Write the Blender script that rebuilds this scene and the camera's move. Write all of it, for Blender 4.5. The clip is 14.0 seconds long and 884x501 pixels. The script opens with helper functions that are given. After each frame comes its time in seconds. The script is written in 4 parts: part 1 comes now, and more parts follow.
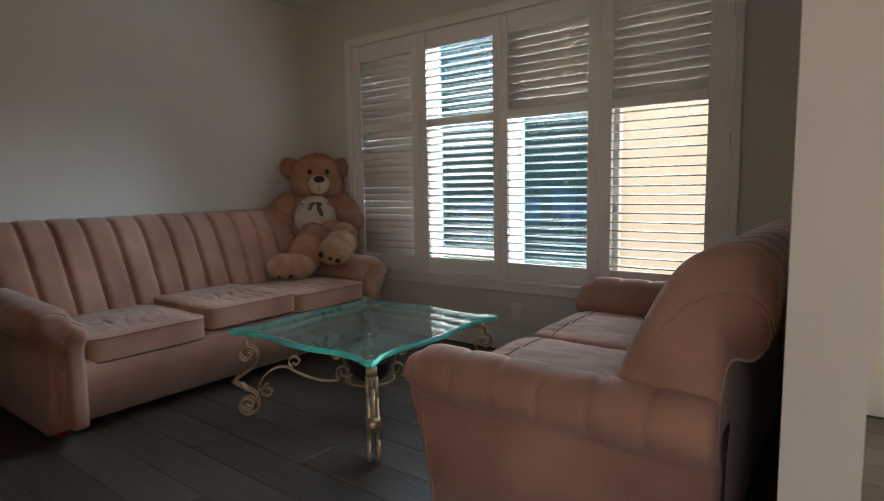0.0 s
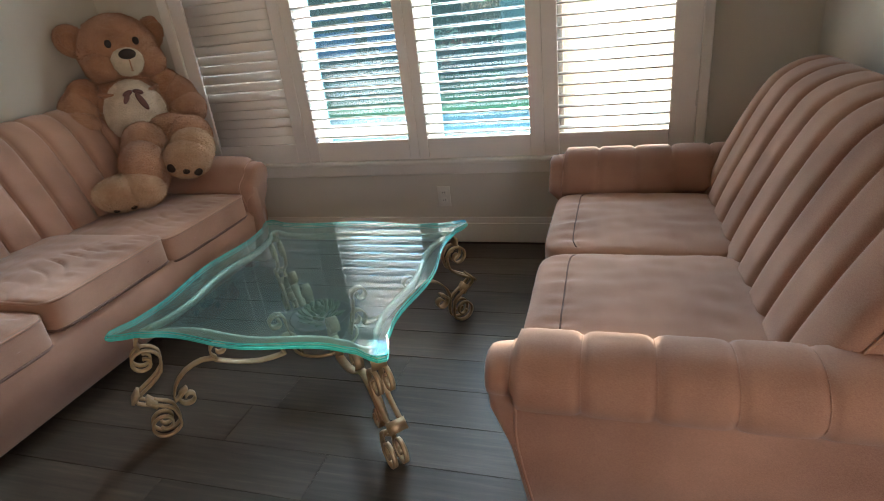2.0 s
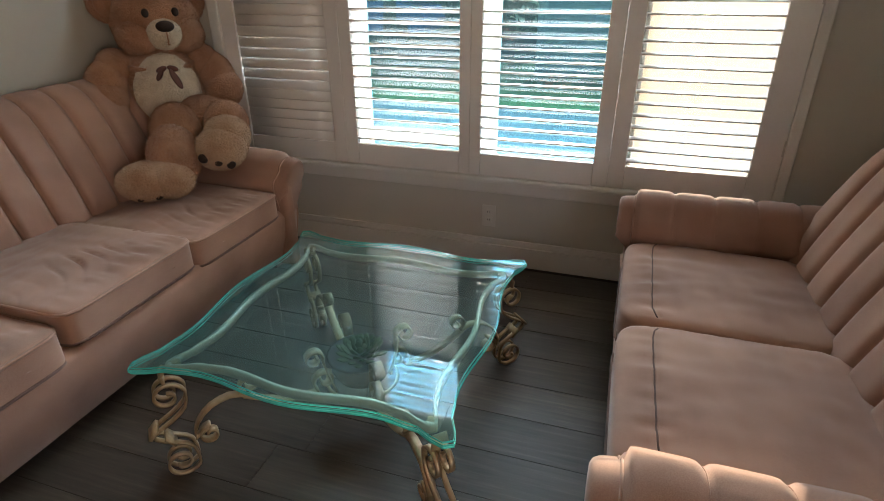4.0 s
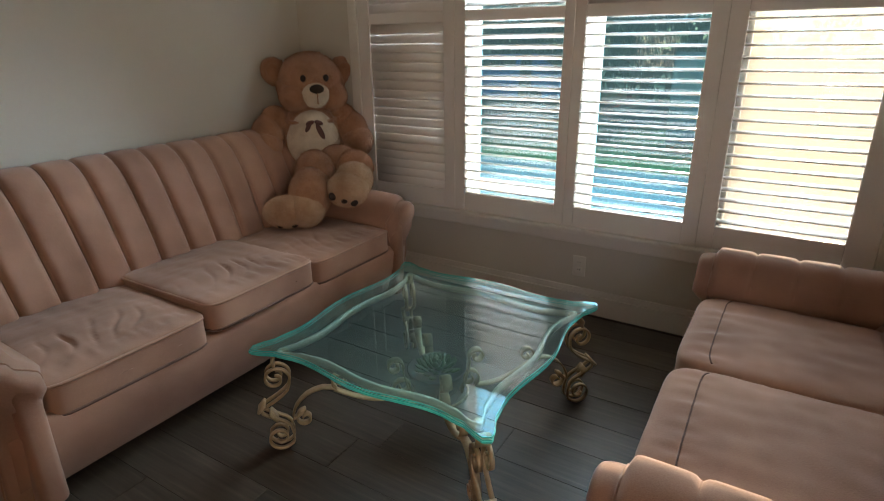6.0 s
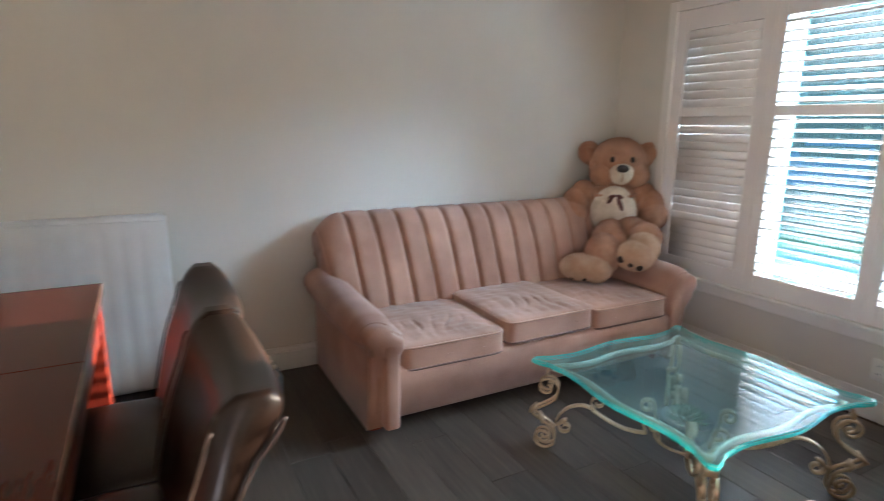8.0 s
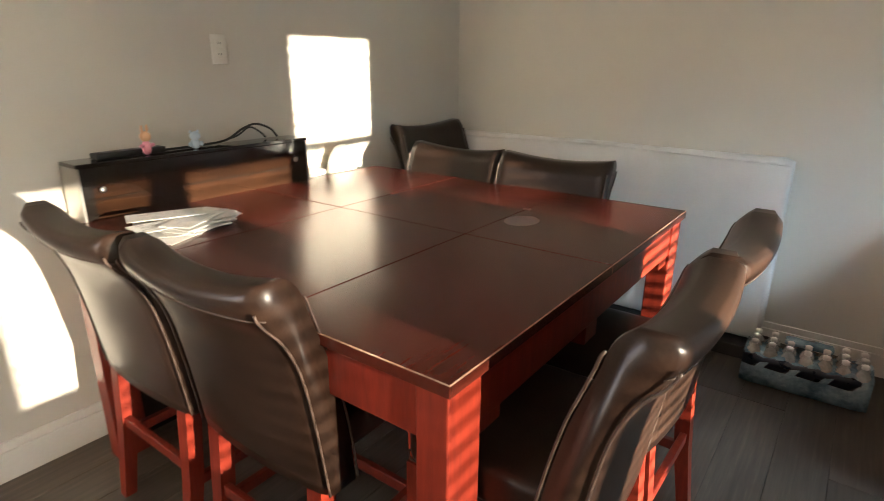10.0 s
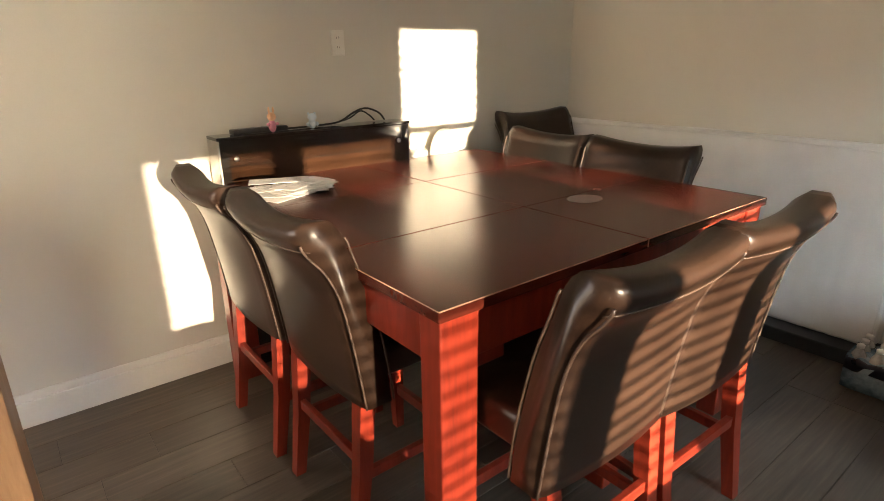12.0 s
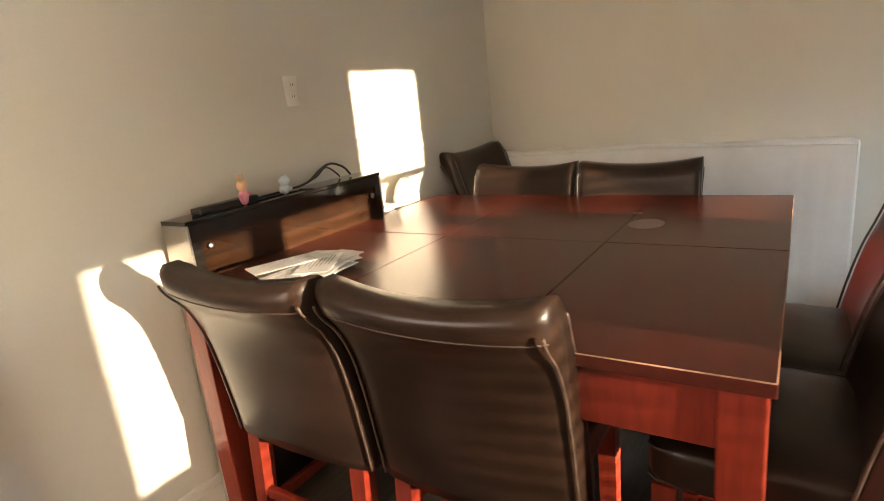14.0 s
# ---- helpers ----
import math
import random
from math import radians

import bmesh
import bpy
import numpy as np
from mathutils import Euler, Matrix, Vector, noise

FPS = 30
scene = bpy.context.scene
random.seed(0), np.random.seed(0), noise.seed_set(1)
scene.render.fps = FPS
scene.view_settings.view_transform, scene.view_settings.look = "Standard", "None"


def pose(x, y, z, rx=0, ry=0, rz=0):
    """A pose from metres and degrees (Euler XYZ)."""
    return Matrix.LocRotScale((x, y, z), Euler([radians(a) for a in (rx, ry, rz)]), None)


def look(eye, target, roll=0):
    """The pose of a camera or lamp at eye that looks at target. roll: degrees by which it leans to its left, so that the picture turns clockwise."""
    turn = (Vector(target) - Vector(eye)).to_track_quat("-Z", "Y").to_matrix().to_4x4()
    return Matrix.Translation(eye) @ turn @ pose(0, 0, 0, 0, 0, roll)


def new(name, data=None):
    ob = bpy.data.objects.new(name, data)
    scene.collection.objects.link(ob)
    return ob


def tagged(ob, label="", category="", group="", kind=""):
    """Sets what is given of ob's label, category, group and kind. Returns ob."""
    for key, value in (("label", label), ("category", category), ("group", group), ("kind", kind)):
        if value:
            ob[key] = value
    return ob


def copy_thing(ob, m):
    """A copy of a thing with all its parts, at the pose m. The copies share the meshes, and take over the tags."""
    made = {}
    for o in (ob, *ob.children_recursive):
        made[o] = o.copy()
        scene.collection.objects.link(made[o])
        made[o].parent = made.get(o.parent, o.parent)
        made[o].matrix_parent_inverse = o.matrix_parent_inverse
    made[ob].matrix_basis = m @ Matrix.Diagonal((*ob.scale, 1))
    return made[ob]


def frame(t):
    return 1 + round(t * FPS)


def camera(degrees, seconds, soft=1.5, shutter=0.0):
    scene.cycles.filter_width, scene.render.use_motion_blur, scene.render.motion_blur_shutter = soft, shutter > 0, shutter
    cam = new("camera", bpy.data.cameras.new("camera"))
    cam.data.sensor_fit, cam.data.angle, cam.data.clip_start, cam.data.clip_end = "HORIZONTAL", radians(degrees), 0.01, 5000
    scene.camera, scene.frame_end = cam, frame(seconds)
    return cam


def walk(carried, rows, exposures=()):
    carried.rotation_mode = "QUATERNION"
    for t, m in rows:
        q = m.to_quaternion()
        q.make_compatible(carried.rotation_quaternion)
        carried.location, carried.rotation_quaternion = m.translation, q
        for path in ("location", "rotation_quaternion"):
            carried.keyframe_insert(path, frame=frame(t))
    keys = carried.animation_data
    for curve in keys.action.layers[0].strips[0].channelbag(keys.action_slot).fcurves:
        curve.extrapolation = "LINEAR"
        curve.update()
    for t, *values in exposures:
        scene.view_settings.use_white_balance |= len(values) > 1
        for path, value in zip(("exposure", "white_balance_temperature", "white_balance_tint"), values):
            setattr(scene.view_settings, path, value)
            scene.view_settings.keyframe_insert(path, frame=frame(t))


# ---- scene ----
cam = camera(76.3, 14.0, 0.85, 0.4)
PATH = [
    (0, (0.278, 0.406, 1.12), (-0.914, 1.997, 0.9), -1.0),
    (0.5, (0.035, 0.536, 1.165), (-0.987, 2.226, 0.846), -1.2),
    (1, (-0.182, 0.711, 1.215), (-1.125, 2.42, 0.779), -2.6),
    (1.5, (-0.409, 0.877, 1.265), (-1.198, 2.56, 0.527), -4.8),
    (2, (-0.665, 0.804, 1.303), (-1.239, 2.537, 0.486), -6.7),
    (2.5, (-0.779, 0.835, 1.366), (-1.245, 2.604, 0.556), -3.9),
    (3, (-0.896, 0.962, 1.396), (-1.468, 2.685, 0.555), -2.2),
    (3.2, (-0.942, 1.015, 1.415), (-1.48, 2.716, 0.512), -0.7),
    (5.3, (-0.959, 0.97, 1.448), (-1.692, 2.641, 0.63), -1.6),
    (5.5, (-0.858, 0.933, 1.451), (-1.721, 2.549, 0.65), -0.9),
    (6, (-0.684, 0.82, 1.453), (-1.674, 2.414, 0.762), -0.7),
    (6.5, (-0.442, 0.678, 1.515), (-1.539, 2.273, 1.011), 0.6),
    (7, (-0.253, 0.651, 1.543), (-1.539, 2.15, 1.233), 2.4),
    (7.5, (-0.228, 0.58, 1.489), (-1.783, 1.78, 1.112), 2.1),
    (8, (-0.242, 0.431, 1.498), (-1.966, 1.345, 1.059), 0.6),
    (8.5, (-0.273, 0.327, 1.492), (-2.129, 0.851, 0.961), -0.6),
    (9, (-0.302, 0.387, 1.455), (-2.218, 0.243, 0.9), -2.3),
    (9.2, (-0.301, 0.444, 1.45), (-2.175, 0.006, 0.876), -1.6),
    (11.3, (-0.376, 1.148, 1.447), (-1.604, -0.297, 0.81), -0.0),
    (11.5, (-0.378, 1.154, 1.438), (-1.582, -0.315, 0.812), -0.5),
    (12, (-0.357, 1.116, 1.423), (-1.529, -0.37, 0.776), -0.8),
    (12.5, (-0.292, 0.981, 1.418), (-1.549, -0.441, 0.789), -1.0),
    (13, (-0.215, 0.819, 1.41), (-1.629, -0.482, 0.856), -4.3),
    (13.5, (-0.164, 0.52, 1.397), (-1.664, -0.669, 0.816), -5.1),
    (14, (-0.072, 0.271, 1.407), (-1.688, -0.788, 0.889), -6.0),
]
EXPOSURES = ((0.0, 2.25, 6050), (0.5, 2.6, 6150), (1.5, 3.04, 6250), (2.0, 3.11, 6300), (3.0, 2.96, 6300), (5.5, 2.65, 6500), (6.5, 2.55, 6550), (7.5, 3.05, 6300), (8.0, 3.66, 5500), (8.5, 3.8, 5300), (9.0, 3.85, 5350), (11.5, 3.8, 6500), (14.0, 3.9, 6600))
walk(cam, [(t, look(eye, target, roll)) for t, eye, target, roll in PATH], [(t, e, k, 4 if 8 < t < 10 else 9) for t, e, k in EXPOSURES])

# ---- world, sun, large lights ----
SUN_DIR = Vector((0.43, 5.2, 0.553)).normalized()      # towards the sun
world = bpy.data.worlds.new("sky_world")
scene.world = world
world.use_nodes = True
wn = world.node_tree
sky = wn.nodes.new("ShaderNodeTexSky")
sky.sky_type = "NISHITA"
sky.sun_disc = False
sky.ozone_density, sky.dust_density, sky.air_density = 5.0, 0.4, 1.0
sky.sun_elevation = math.asin(SUN_DIR.z)
sky.sun_rotation = math.atan2(SUN_DIR.x, SUN_DIR.y)
wn.links.new(sky.outputs[0], wn.nodes["Background"].inputs[0])
wn.nodes["Background"].inputs[1].default_value = 0.11

sun = new("sun", bpy.data.lights.new("sun", "SUN"))
sun.data.energy, sun.data.angle, sun.data.color = 3.7, radians(0.5), (1.0, 0.79, 0.56)
sun.matrix_world = look(SUN_DIR * 30, (0, 0, 0))

# warm fill lamp added at an unseen opening in the hall's south wall
hall = new("hall_fill_lamp", bpy.data.lights.new("hall_fill_lamp", "AREA"))
hall.data.shape, hall.data.size, hall.data.size_y = "RECTANGLE", 1.5, 2.0
hall.data.energy, hall.data.color = 6.0, (1.0, 0.71, 0.50)
hall.matrix_world = look((1.42, -1.46, 1.2), (-0.6, 2.6, 1.0))

# lamp added as daylight from the unseen frosted front door
door_light = new("door_fill_lamp", bpy.data.lights.new("door_fill_lamp", "AREA"))
door_light.data.shape, door_light.data.size, door_light.data.size_y = "RECTANGLE", 0.7, 1.74
door_light.data.energy, door_light.data.color = 5.0, (1.0, 0.80, 0.58)
door_light.matrix_world = look((1.30, 3.69, 1.07), (0.9, -1.5, 1.0))

# the sky's light on the window, from above its head
sky_fill = new("window_skylight", bpy.data.lights.new("window_skylight", "AREA"))
sky_fill.data.shape, sky_fill.data.size, sky_fill.data.size_y = "RECTANGLE", 8.0, 4.0
sky_fill.data.energy, sky_fill.data.color = 1080.0, (0.70, 0.88, 1.0)
sky_fill.matrix_world = look((-1.67, 7.5, 4.6), (-1.75, 3.0, 1.1))

# ---- materials ----
def nodes_of(name):
    m = bpy.data.materials.new(name)
    m.use_nodes = True
    t = m.node_tree
    return m, t, t.nodes["Principled BSDF"]


def link(t, a, b):
    t.links.new(a, b)


def ramp(t, src, stops):
    r = t.nodes.new("ShaderNodeValToRGB")
    r.color_ramp.elements[0].position, r.color_ramp.elements[0].color = stops[0][0], (*stops[0][1], 1)
    r.color_ramp.elements[1].position, r.color_ramp.elements[1].color = stops[-1][0], (*stops[-1][1], 1)
    for p, c in stops[1:-1]:
        r.color_ramp.elements.new(p).color = (*c, 1)
    link(t, src, r.inputs[0])
    return r.outputs[0]


def tex(t, scale, detail=4.0, rough=0.55, stretch=(1, 1, 1), shift=None):
    co = t.nodes.new("ShaderNodeTexCoord")
    mp = t.nodes.new("ShaderNodeMapping")
    mp.inputs["Scale"].default_value = stretch
    link(t, co.outputs["Object"], mp.inputs[0])
    if shift is not None:
        link(t, shift, mp.inputs["Location"])
    n = t.nodes.new("ShaderNodeTexNoise")
    n.inputs["Scale"].default_value, n.inputs["Detail"].default_value, n.inputs["Roughness"].default_value = scale, detail, rough
    link(t, mp.outputs[0], n.inputs[0])
    return n.outputs[0]


def mixc(t, fac, a, b, mode="MIX"):
    m = t.nodes.new("ShaderNodeMix")
    m.data_type, m.blend_type = "RGBA", mode
    if isinstance(fac, float):
        m.inputs[0].default_value = fac
    else:
        link(t, fac, m.inputs[0])
    for s, i in ((a, 6), (b, 7)):
        if isinstance(s, tuple):
            m.inputs[i].default_value = (*s, 1)
        else:
            link(t, s, m.inputs[i])
    return m.outputs[2]


def bump(t, p, height, strength, distance):
    b = t.nodes.new("ShaderNodeBump")
    b.inputs["Strength"].default_value, b.inputs["Distance"].default_value = strength, distance
    link(t, height, b.inputs["Height"])
    link(t, b.outputs[0], p.inputs["Normal"])


def surface(name, dark, light, big=1.5, fine=60.0, rough=0.6, rough_var=0.1, relief=0.15, depth=0.002, metal=0.0,
            stretch=(1, 1, 1), sheen=0.0, coat=0.0, vary=0.0, spec=0.5):
    """Colour at two scales, a fine relief and uneven gloss."""
    m, t, p = nodes_of(name)
    a = tex(t, big, 3.0, 0.5, stretch)
    f = tex(t, fine, 4.0, 0.6, stretch)
    mid = mixc(t, 0.35, a, f)
    col = ramp(t, mid, [(0.32, dark), (0.68, light)])
    if vary:
        oi = t.nodes.new("ShaderNodeObjectInfo")
        mr = t.nodes.new("ShaderNodeMapRange")
        mr.inputs[3].default_value, mr.inputs[4].default_value = 1 - vary, 1 + vary
        link(t, oi.outputs["Random"], mr.inputs[0])
        col = mixc(t, 1.0, col, mr.outputs[0], "MULTIPLY")
    link(t, col, p.inputs["Base Color"])
    rr = t.nodes.new("ShaderNodeMapRange")
    rr.inputs[3].default_value, rr.inputs[4].default_value = max(0.02, rough - rough_var), min(1, rough + rough_var)
    link(t, a, rr.inputs[0])
    link(t, rr.outputs[0], p.inputs["Roughness"])
    p.inputs["Metallic"].default_value = metal
    p.inputs["Sheen Weight"].default_value = sheen
    p.inputs["Coat Weight"].default_value = coat
    p.inputs["Specular IOR Level"].default_value = spec
    bump(t, p, f, relief, depth)
    return m


def pane_glass(name, tint, gloss=1.0, film=0.0, kind="ShaderNodeBsdfDiffuse", ior=1.52):
    """Thin glass: lets light straight through with its tint, mirrors by Fresnel."""
    m, t, p = nodes_of(name)
    t.nodes.remove(p)
    tr, gl, mx, fr = (t.nodes.new(k) for k in ("ShaderNodeBsdfTransparent", "ShaderNodeBsdfGlossy", "ShaderNodeMixShader", "ShaderNodeFresnel"))
    tr.inputs[0].default_value = (*tint, 1)
    gl.inputs["Roughness"].default_value = 0.015
    gl.inputs[0].default_value = (gloss, gloss, gloss, 1)
    fr.inputs[0].default_value = ior
    link(t, fr.outputs[0], mx.inputs[0]); link(t, tr.outputs[0], mx.inputs[1]); link(t, gl.outputs[0], mx.inputs[2])
    out = mx.outputs[0]
    if film:
        df, m2 = t.nodes.new(kind), t.nodes.new("ShaderNodeMixShader")
        df.inputs[0].default_value = (0.45, 0.72, 0.72, 1)
        m2.inputs[0].default_value = film
        link(t, out, m2.inputs[1]); link(t, df.outputs[0], m2.inputs[2])
        out = m2.outputs[0]
    link(t, out, t.nodes["Material Output"].inputs[0])
    return m


def floor_material():
    m, t, p = nodes_of("grey_wood_plank")
    oi = t.nodes.new("ShaderNodeObjectInfo")
    sc = t.nodes.new("ShaderNodeVectorMath"); sc.operation = "SCALE"
    cx = t.nodes.new("ShaderNodeCombineXYZ")
    link(t, oi.outputs["Random"], cx.inputs[0]); link(t, oi.outputs["Random"], cx.inputs[1])
    link(t, cx.outputs[0], sc.inputs[0]); sc.inputs["Scale"].default_value = 37.0
    grain = tex(t, 9.0, 8.0, 0.65, (0.35, 6.0, 1), sc.outputs[0])
    blot = tex(t, 2.6, 3.0, 0.5, (0.6, 1.6, 1), sc.outputs[0])
    c = ramp(t, grain, [(0.3, (0.034, 0.026, 0.019)), (0.55, (0.086, 0.066, 0.048)), (0.75, (0.170, 0.132, 0.096))])
    c = mixc(t, 0.5, c, ramp(t, blot, [(0.3, (0.026, 0.021, 0.017)), (0.7, (0.100, 0.081, 0.063))]))
    mr = t.nodes.new("ShaderNodeMapRange"); mr.inputs[3].default_value, mr.inputs[4].default_value = 0.78, 1.22
    link(t, oi.outputs["Random"], mr.inputs[0])
    link(t, mixc(t, 1.0, c, mr.outputs[0], "MULTIPLY"), p.inputs["Base Color"])
    rr = t.nodes.new("ShaderNodeMapRange"); rr.inputs[3].default_value, rr.inputs[4].default_value = 0.34, 0.56
    link(t, blot, rr.inputs[0]); link(t, rr.outputs[0], p.inputs["Roughness"])
    bump(t, p, grain, 0.25, 0.001)
    return m


def wood_material(name, dark, light, rough, coat=0.3, along=(1, 8, 8), uneven=0.09, relief=0.03):
    m, t, p = nodes_of(name)
    g = tex(t, 7.0, 7.0, 0.6, along)
    b = tex(t, 1.8, 3.0, 0.5)
    c = mixc(t, 0.35, ramp(t, g, [(0.3, dark), (0.7, light)]), ramp(t, b, [(0.35, dark), (0.65, light)]))
    link(t, c, p.inputs["Base Color"])
    rr = t.nodes.new("ShaderNodeMapRange"); rr.inputs[3].default_value, rr.inputs[4].default_value = rough - uneven, rough + uneven
    link(t, tex(t, 5.0, 3.0, 0.5), rr.inputs[0]); link(t, rr.outputs[0], p.inputs["Roughness"])
    p.inputs["Coat Weight"].default_value, p.inputs["Coat Roughness"].default_value = coat, 0.18
    p.inputs["Specular IOR Level"].default_value = 0.3
    if relief:
        bump(t, p, g, relief, 0.0005)
    return m


M_WALL = surface("greige_wall_paint", (0.58, 0.55, 0.487), (0.64, 0.61, 0.543), 0.8, 220, 0.75, 0.06, 0.12, 0.001)
M_CEIL = surface("white_ceiling_paint", (0.72, 0.70, 0.66), (0.78, 0.76, 0.72), 0.8, 180, 0.85, 0.05, 0.2, 0.001)
M_TRIM = surface("white_trim_paint", (0.70, 0.67, 0.62), (0.78, 0.755, 0.71), 2.0, 90, 0.42, 0.08, 0.05, 0.001)
M_SHUT = surface("white_shutter_paint", (0.74, 0.70, 0.67), (0.80, 0.77, 0.74), 3.0, 90, 0.24, 0.05, 0.04, 0.001)
M_FLOOR = floor_material()
M_SUBFLOOR = surface("dark_plank_gap", (0.022, 0.018, 0.014), (0.036, 0.029, 0.023), 3, 60, 0.9)
M_VELVET = surface("dusty_rose_velvet", (0.228, 0.119, 0.081), (0.52, 0.312, 0.220), 2.6, 420, 0.93, 0.05, 0.2, 0.0008, sheen=0.25, spec=0.2)
# darker velvet for seams and lower piping, crease shade put into the colour
M_VELVET_SHADE = surface("dusty_rose_seam_shade", (0.11, 0.062, 0.047), (0.20, 0.12, 0.092), 6.0, 200, 0.8, 0.05, 0.2, 0.001, sheen=0.1, spec=0.2)
M_GLASS = pane_glass("green_table_glass", (0.72, 0.92, 0.90), 1.0, 0.035, ior=1.5)
M_EDGE = surface("teal_glass_edge", (0.05, 0.50, 0.45), (0.16, 0.72, 0.66), 9.0, 60, 0.12, 0.05, 0.02, 0.001, coat=0.5)
M_PANE = pane_glass("window_glass", (0.285, 0.435, 0.49), 1.0, 0.005, "ShaderNodeBsdfTranslucent")
M_FRAME = surface("pale_champagne_paint", (0.50, 0.45, 0.35), (0.68, 0.63, 0.52), 6.0, 80, 0.4, 0.1, 0.1, 0.001, metal=0.25)
M_BRASS = surface("champagne_gilt_iron", (0.42, 0.30, 0.17), (0.66, 0.52, 0.34), 6.0, 80, 0.42, 0.12, 0.25, 0.002, metal=0.8)
M_LEATHER = surface("dark_brown_leather", (0.010, 0.0054, 0.0036), (0.032, 0.0175, 0.0115), 5.0, 130, 0.31, 0.06, 0.08, 0.001, spec=0.33)
M_SEAM = surface("brown_leather_welt", (0.030, 0.019, 0.014), (0.085, 0.054, 0.04), 8.0, 150, 0.5)
M_MAHOG = wood_material("red_mahogany", (0.10, 0.011, 0.006), (0.23, 0.028, 0.013), 0.34, 0.12, (8, 8, 1))
M_TOP = wood_material("mahogany_table_top", (0.052, 0.0095, 0.0055), (0.080, 0.0145, 0.0085), 0.26, 0.12, (1, 9, 9), 0.03, 0.0)
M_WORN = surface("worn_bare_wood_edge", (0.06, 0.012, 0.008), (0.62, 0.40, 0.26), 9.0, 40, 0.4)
M_BLACK = surface("gloss_black_lacquer", (0.008, 0.007, 0.006), (0.016, 0.013, 0.011), 2.0, 30, 0.10, 0.05, 0.02, 0.001, coat=0.6)
# brown reflections of the room put into the dark panel's colour
M_GLASS_REFLECT = surface("dark_glass_brown_reflection", (0.008, 0.004, 0.0025), (0.034, 0.015, 0.007), 2.5, 6, 0.08, 0.03, 0.0, 0.001, coat=0.4)
M_METAL = surface("brushed_steel_edge", (0.45, 0.43, 0.40), (0.62, 0.60, 0.56), 4, 120, 0.32, 0.06, 0.05, 0.001, metal=1.0)
M_PLASTIC_W = surface("ivory_plastic", (0.70, 0.68, 0.62), (0.76, 0.74, 0.68), 8, 120, 0.38)
M_PLASTIC_B = surface("black_plastic", (0.012, 0.012, 0.012), (0.025, 0.025, 0.025), 8, 120, 0.45)
M_PAPER = surface("white_paper", (0.70, 0.69, 0.66), (0.80, 0.79, 0.76), 8, 90, 0.8, vary=0.2)
M_INK = surface("grey_print", (0.20, 0.20, 0.22), (0.32, 0.32, 0.34), 8, 90, 0.8)
M_MATT = surface("white_quilted_fabric", (0.66, 0.65, 0.63), (0.76, 0.75, 0.73), 5, 160, 0.85, 0.05, 0.3, 0.002, sheen=0.2)
M_FUR = surface("honey_brown_plush", (0.33, 0.160, 0.088), (0.51, 0.270, 0.155), 14, 110, 0.95, 0.03, 0.9, 0.012, sheen=0.25, spec=0.2)
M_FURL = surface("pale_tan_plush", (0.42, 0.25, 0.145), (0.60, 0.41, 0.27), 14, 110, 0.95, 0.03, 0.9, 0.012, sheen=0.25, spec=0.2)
M_CREAM = surface("cream_plush", (0.56, 0.45, 0.33), (0.74, 0.63, 0.49), 16, 110, 0.95, 0.03, 0.9, 0.010, sheen=0.25, spec=0.2)
M_NOSE = surface("dark_brown_plush", (0.018, 0.010, 0.007), (0.035, 0.02, 0.014), 20, 120, 0.6)
M_BOW = surface("brown_satin_ribbon", (0.10, 0.035, 0.025), (0.16, 0.06, 0.042), 12, 100, 0.4, sheen=0.3)
M_LEAF = surface("dusty_green_leaf", (0.05, 0.10, 0.035), (0.14, 0.22, 0.09), 18, 90, 0.6)
M_GRASS = surface("lawn_grass", (0.085, 0.17, 0.035), (0.20, 0.30, 0.08), 0.6, 30, 0.9)
M_HEDGE = surface("hedge_leaf", (0.030, 0.055, 0.025), (0.085, 0.13, 0.06), 3, 30, 0.7, vary=0.2)
M_BARK = surface("tree_bark", (0.06, 0.045, 0.035), (0.14, 0.11, 0.085), 4, 40, 0.9)
M_ROAD = surface("asphalt", (0.04, 0.04, 0.042), (0.065, 0.065, 0.067), 1, 60, 0.9)
M_STUCCO = surface("pale_stucco", (0.48, 0.42, 0.34), (0.58, 0.52, 0.43), 0.7, 60, 0.9)
M_CARB = surface("blue_car_paint", (0.12, 0.30, 0.60), (0.16, 0.36, 0.68), 1, 20, 0.25, 0.05, 0.02, 0.001, coat=0.7)


def sheer_material(name="sheer_cream_blind", colour=(0.165, 0.122, 0.084), cover=0.40):
    m, t, p = nodes_of(name)
    t.nodes.remove(p)
    tr, tl, mx = (t.nodes.new(k) for k in ("ShaderNodeBsdfTransparent", "ShaderNodeBsdfTranslucent", "ShaderNodeMixShader"))
    tl.inputs[0].default_value = (*colour, 1)
    mx.inputs[0].default_value = cover
    link(t, tr.outputs[0], mx.inputs[1]); link(t, tl.outputs[0], mx.inputs[2])
    link(t, mx.outputs[0], t.nodes["Material Output"].inputs[0])
    return m


M_SHEER = sheer_material()
M_FROST = sheer_material("frosted_door_glass", (0.7, 0.66, 0.6), 1.0)

# ---- mesh toolkit ----
def mesh_from(bm, name, mats, smooth=True):
    bmesh.ops.recalc_face_normals(bm, faces=bm.faces[:])
    me = bpy.data.meshes.new(name)
    for f in bm.faces:
        f.smooth = smooth
    bm.to_mesh(me)
    bm.free()
    for m in mats if isinstance(mats, (list, tuple)) else [mats]:
        me.materials.append(m)
    return me


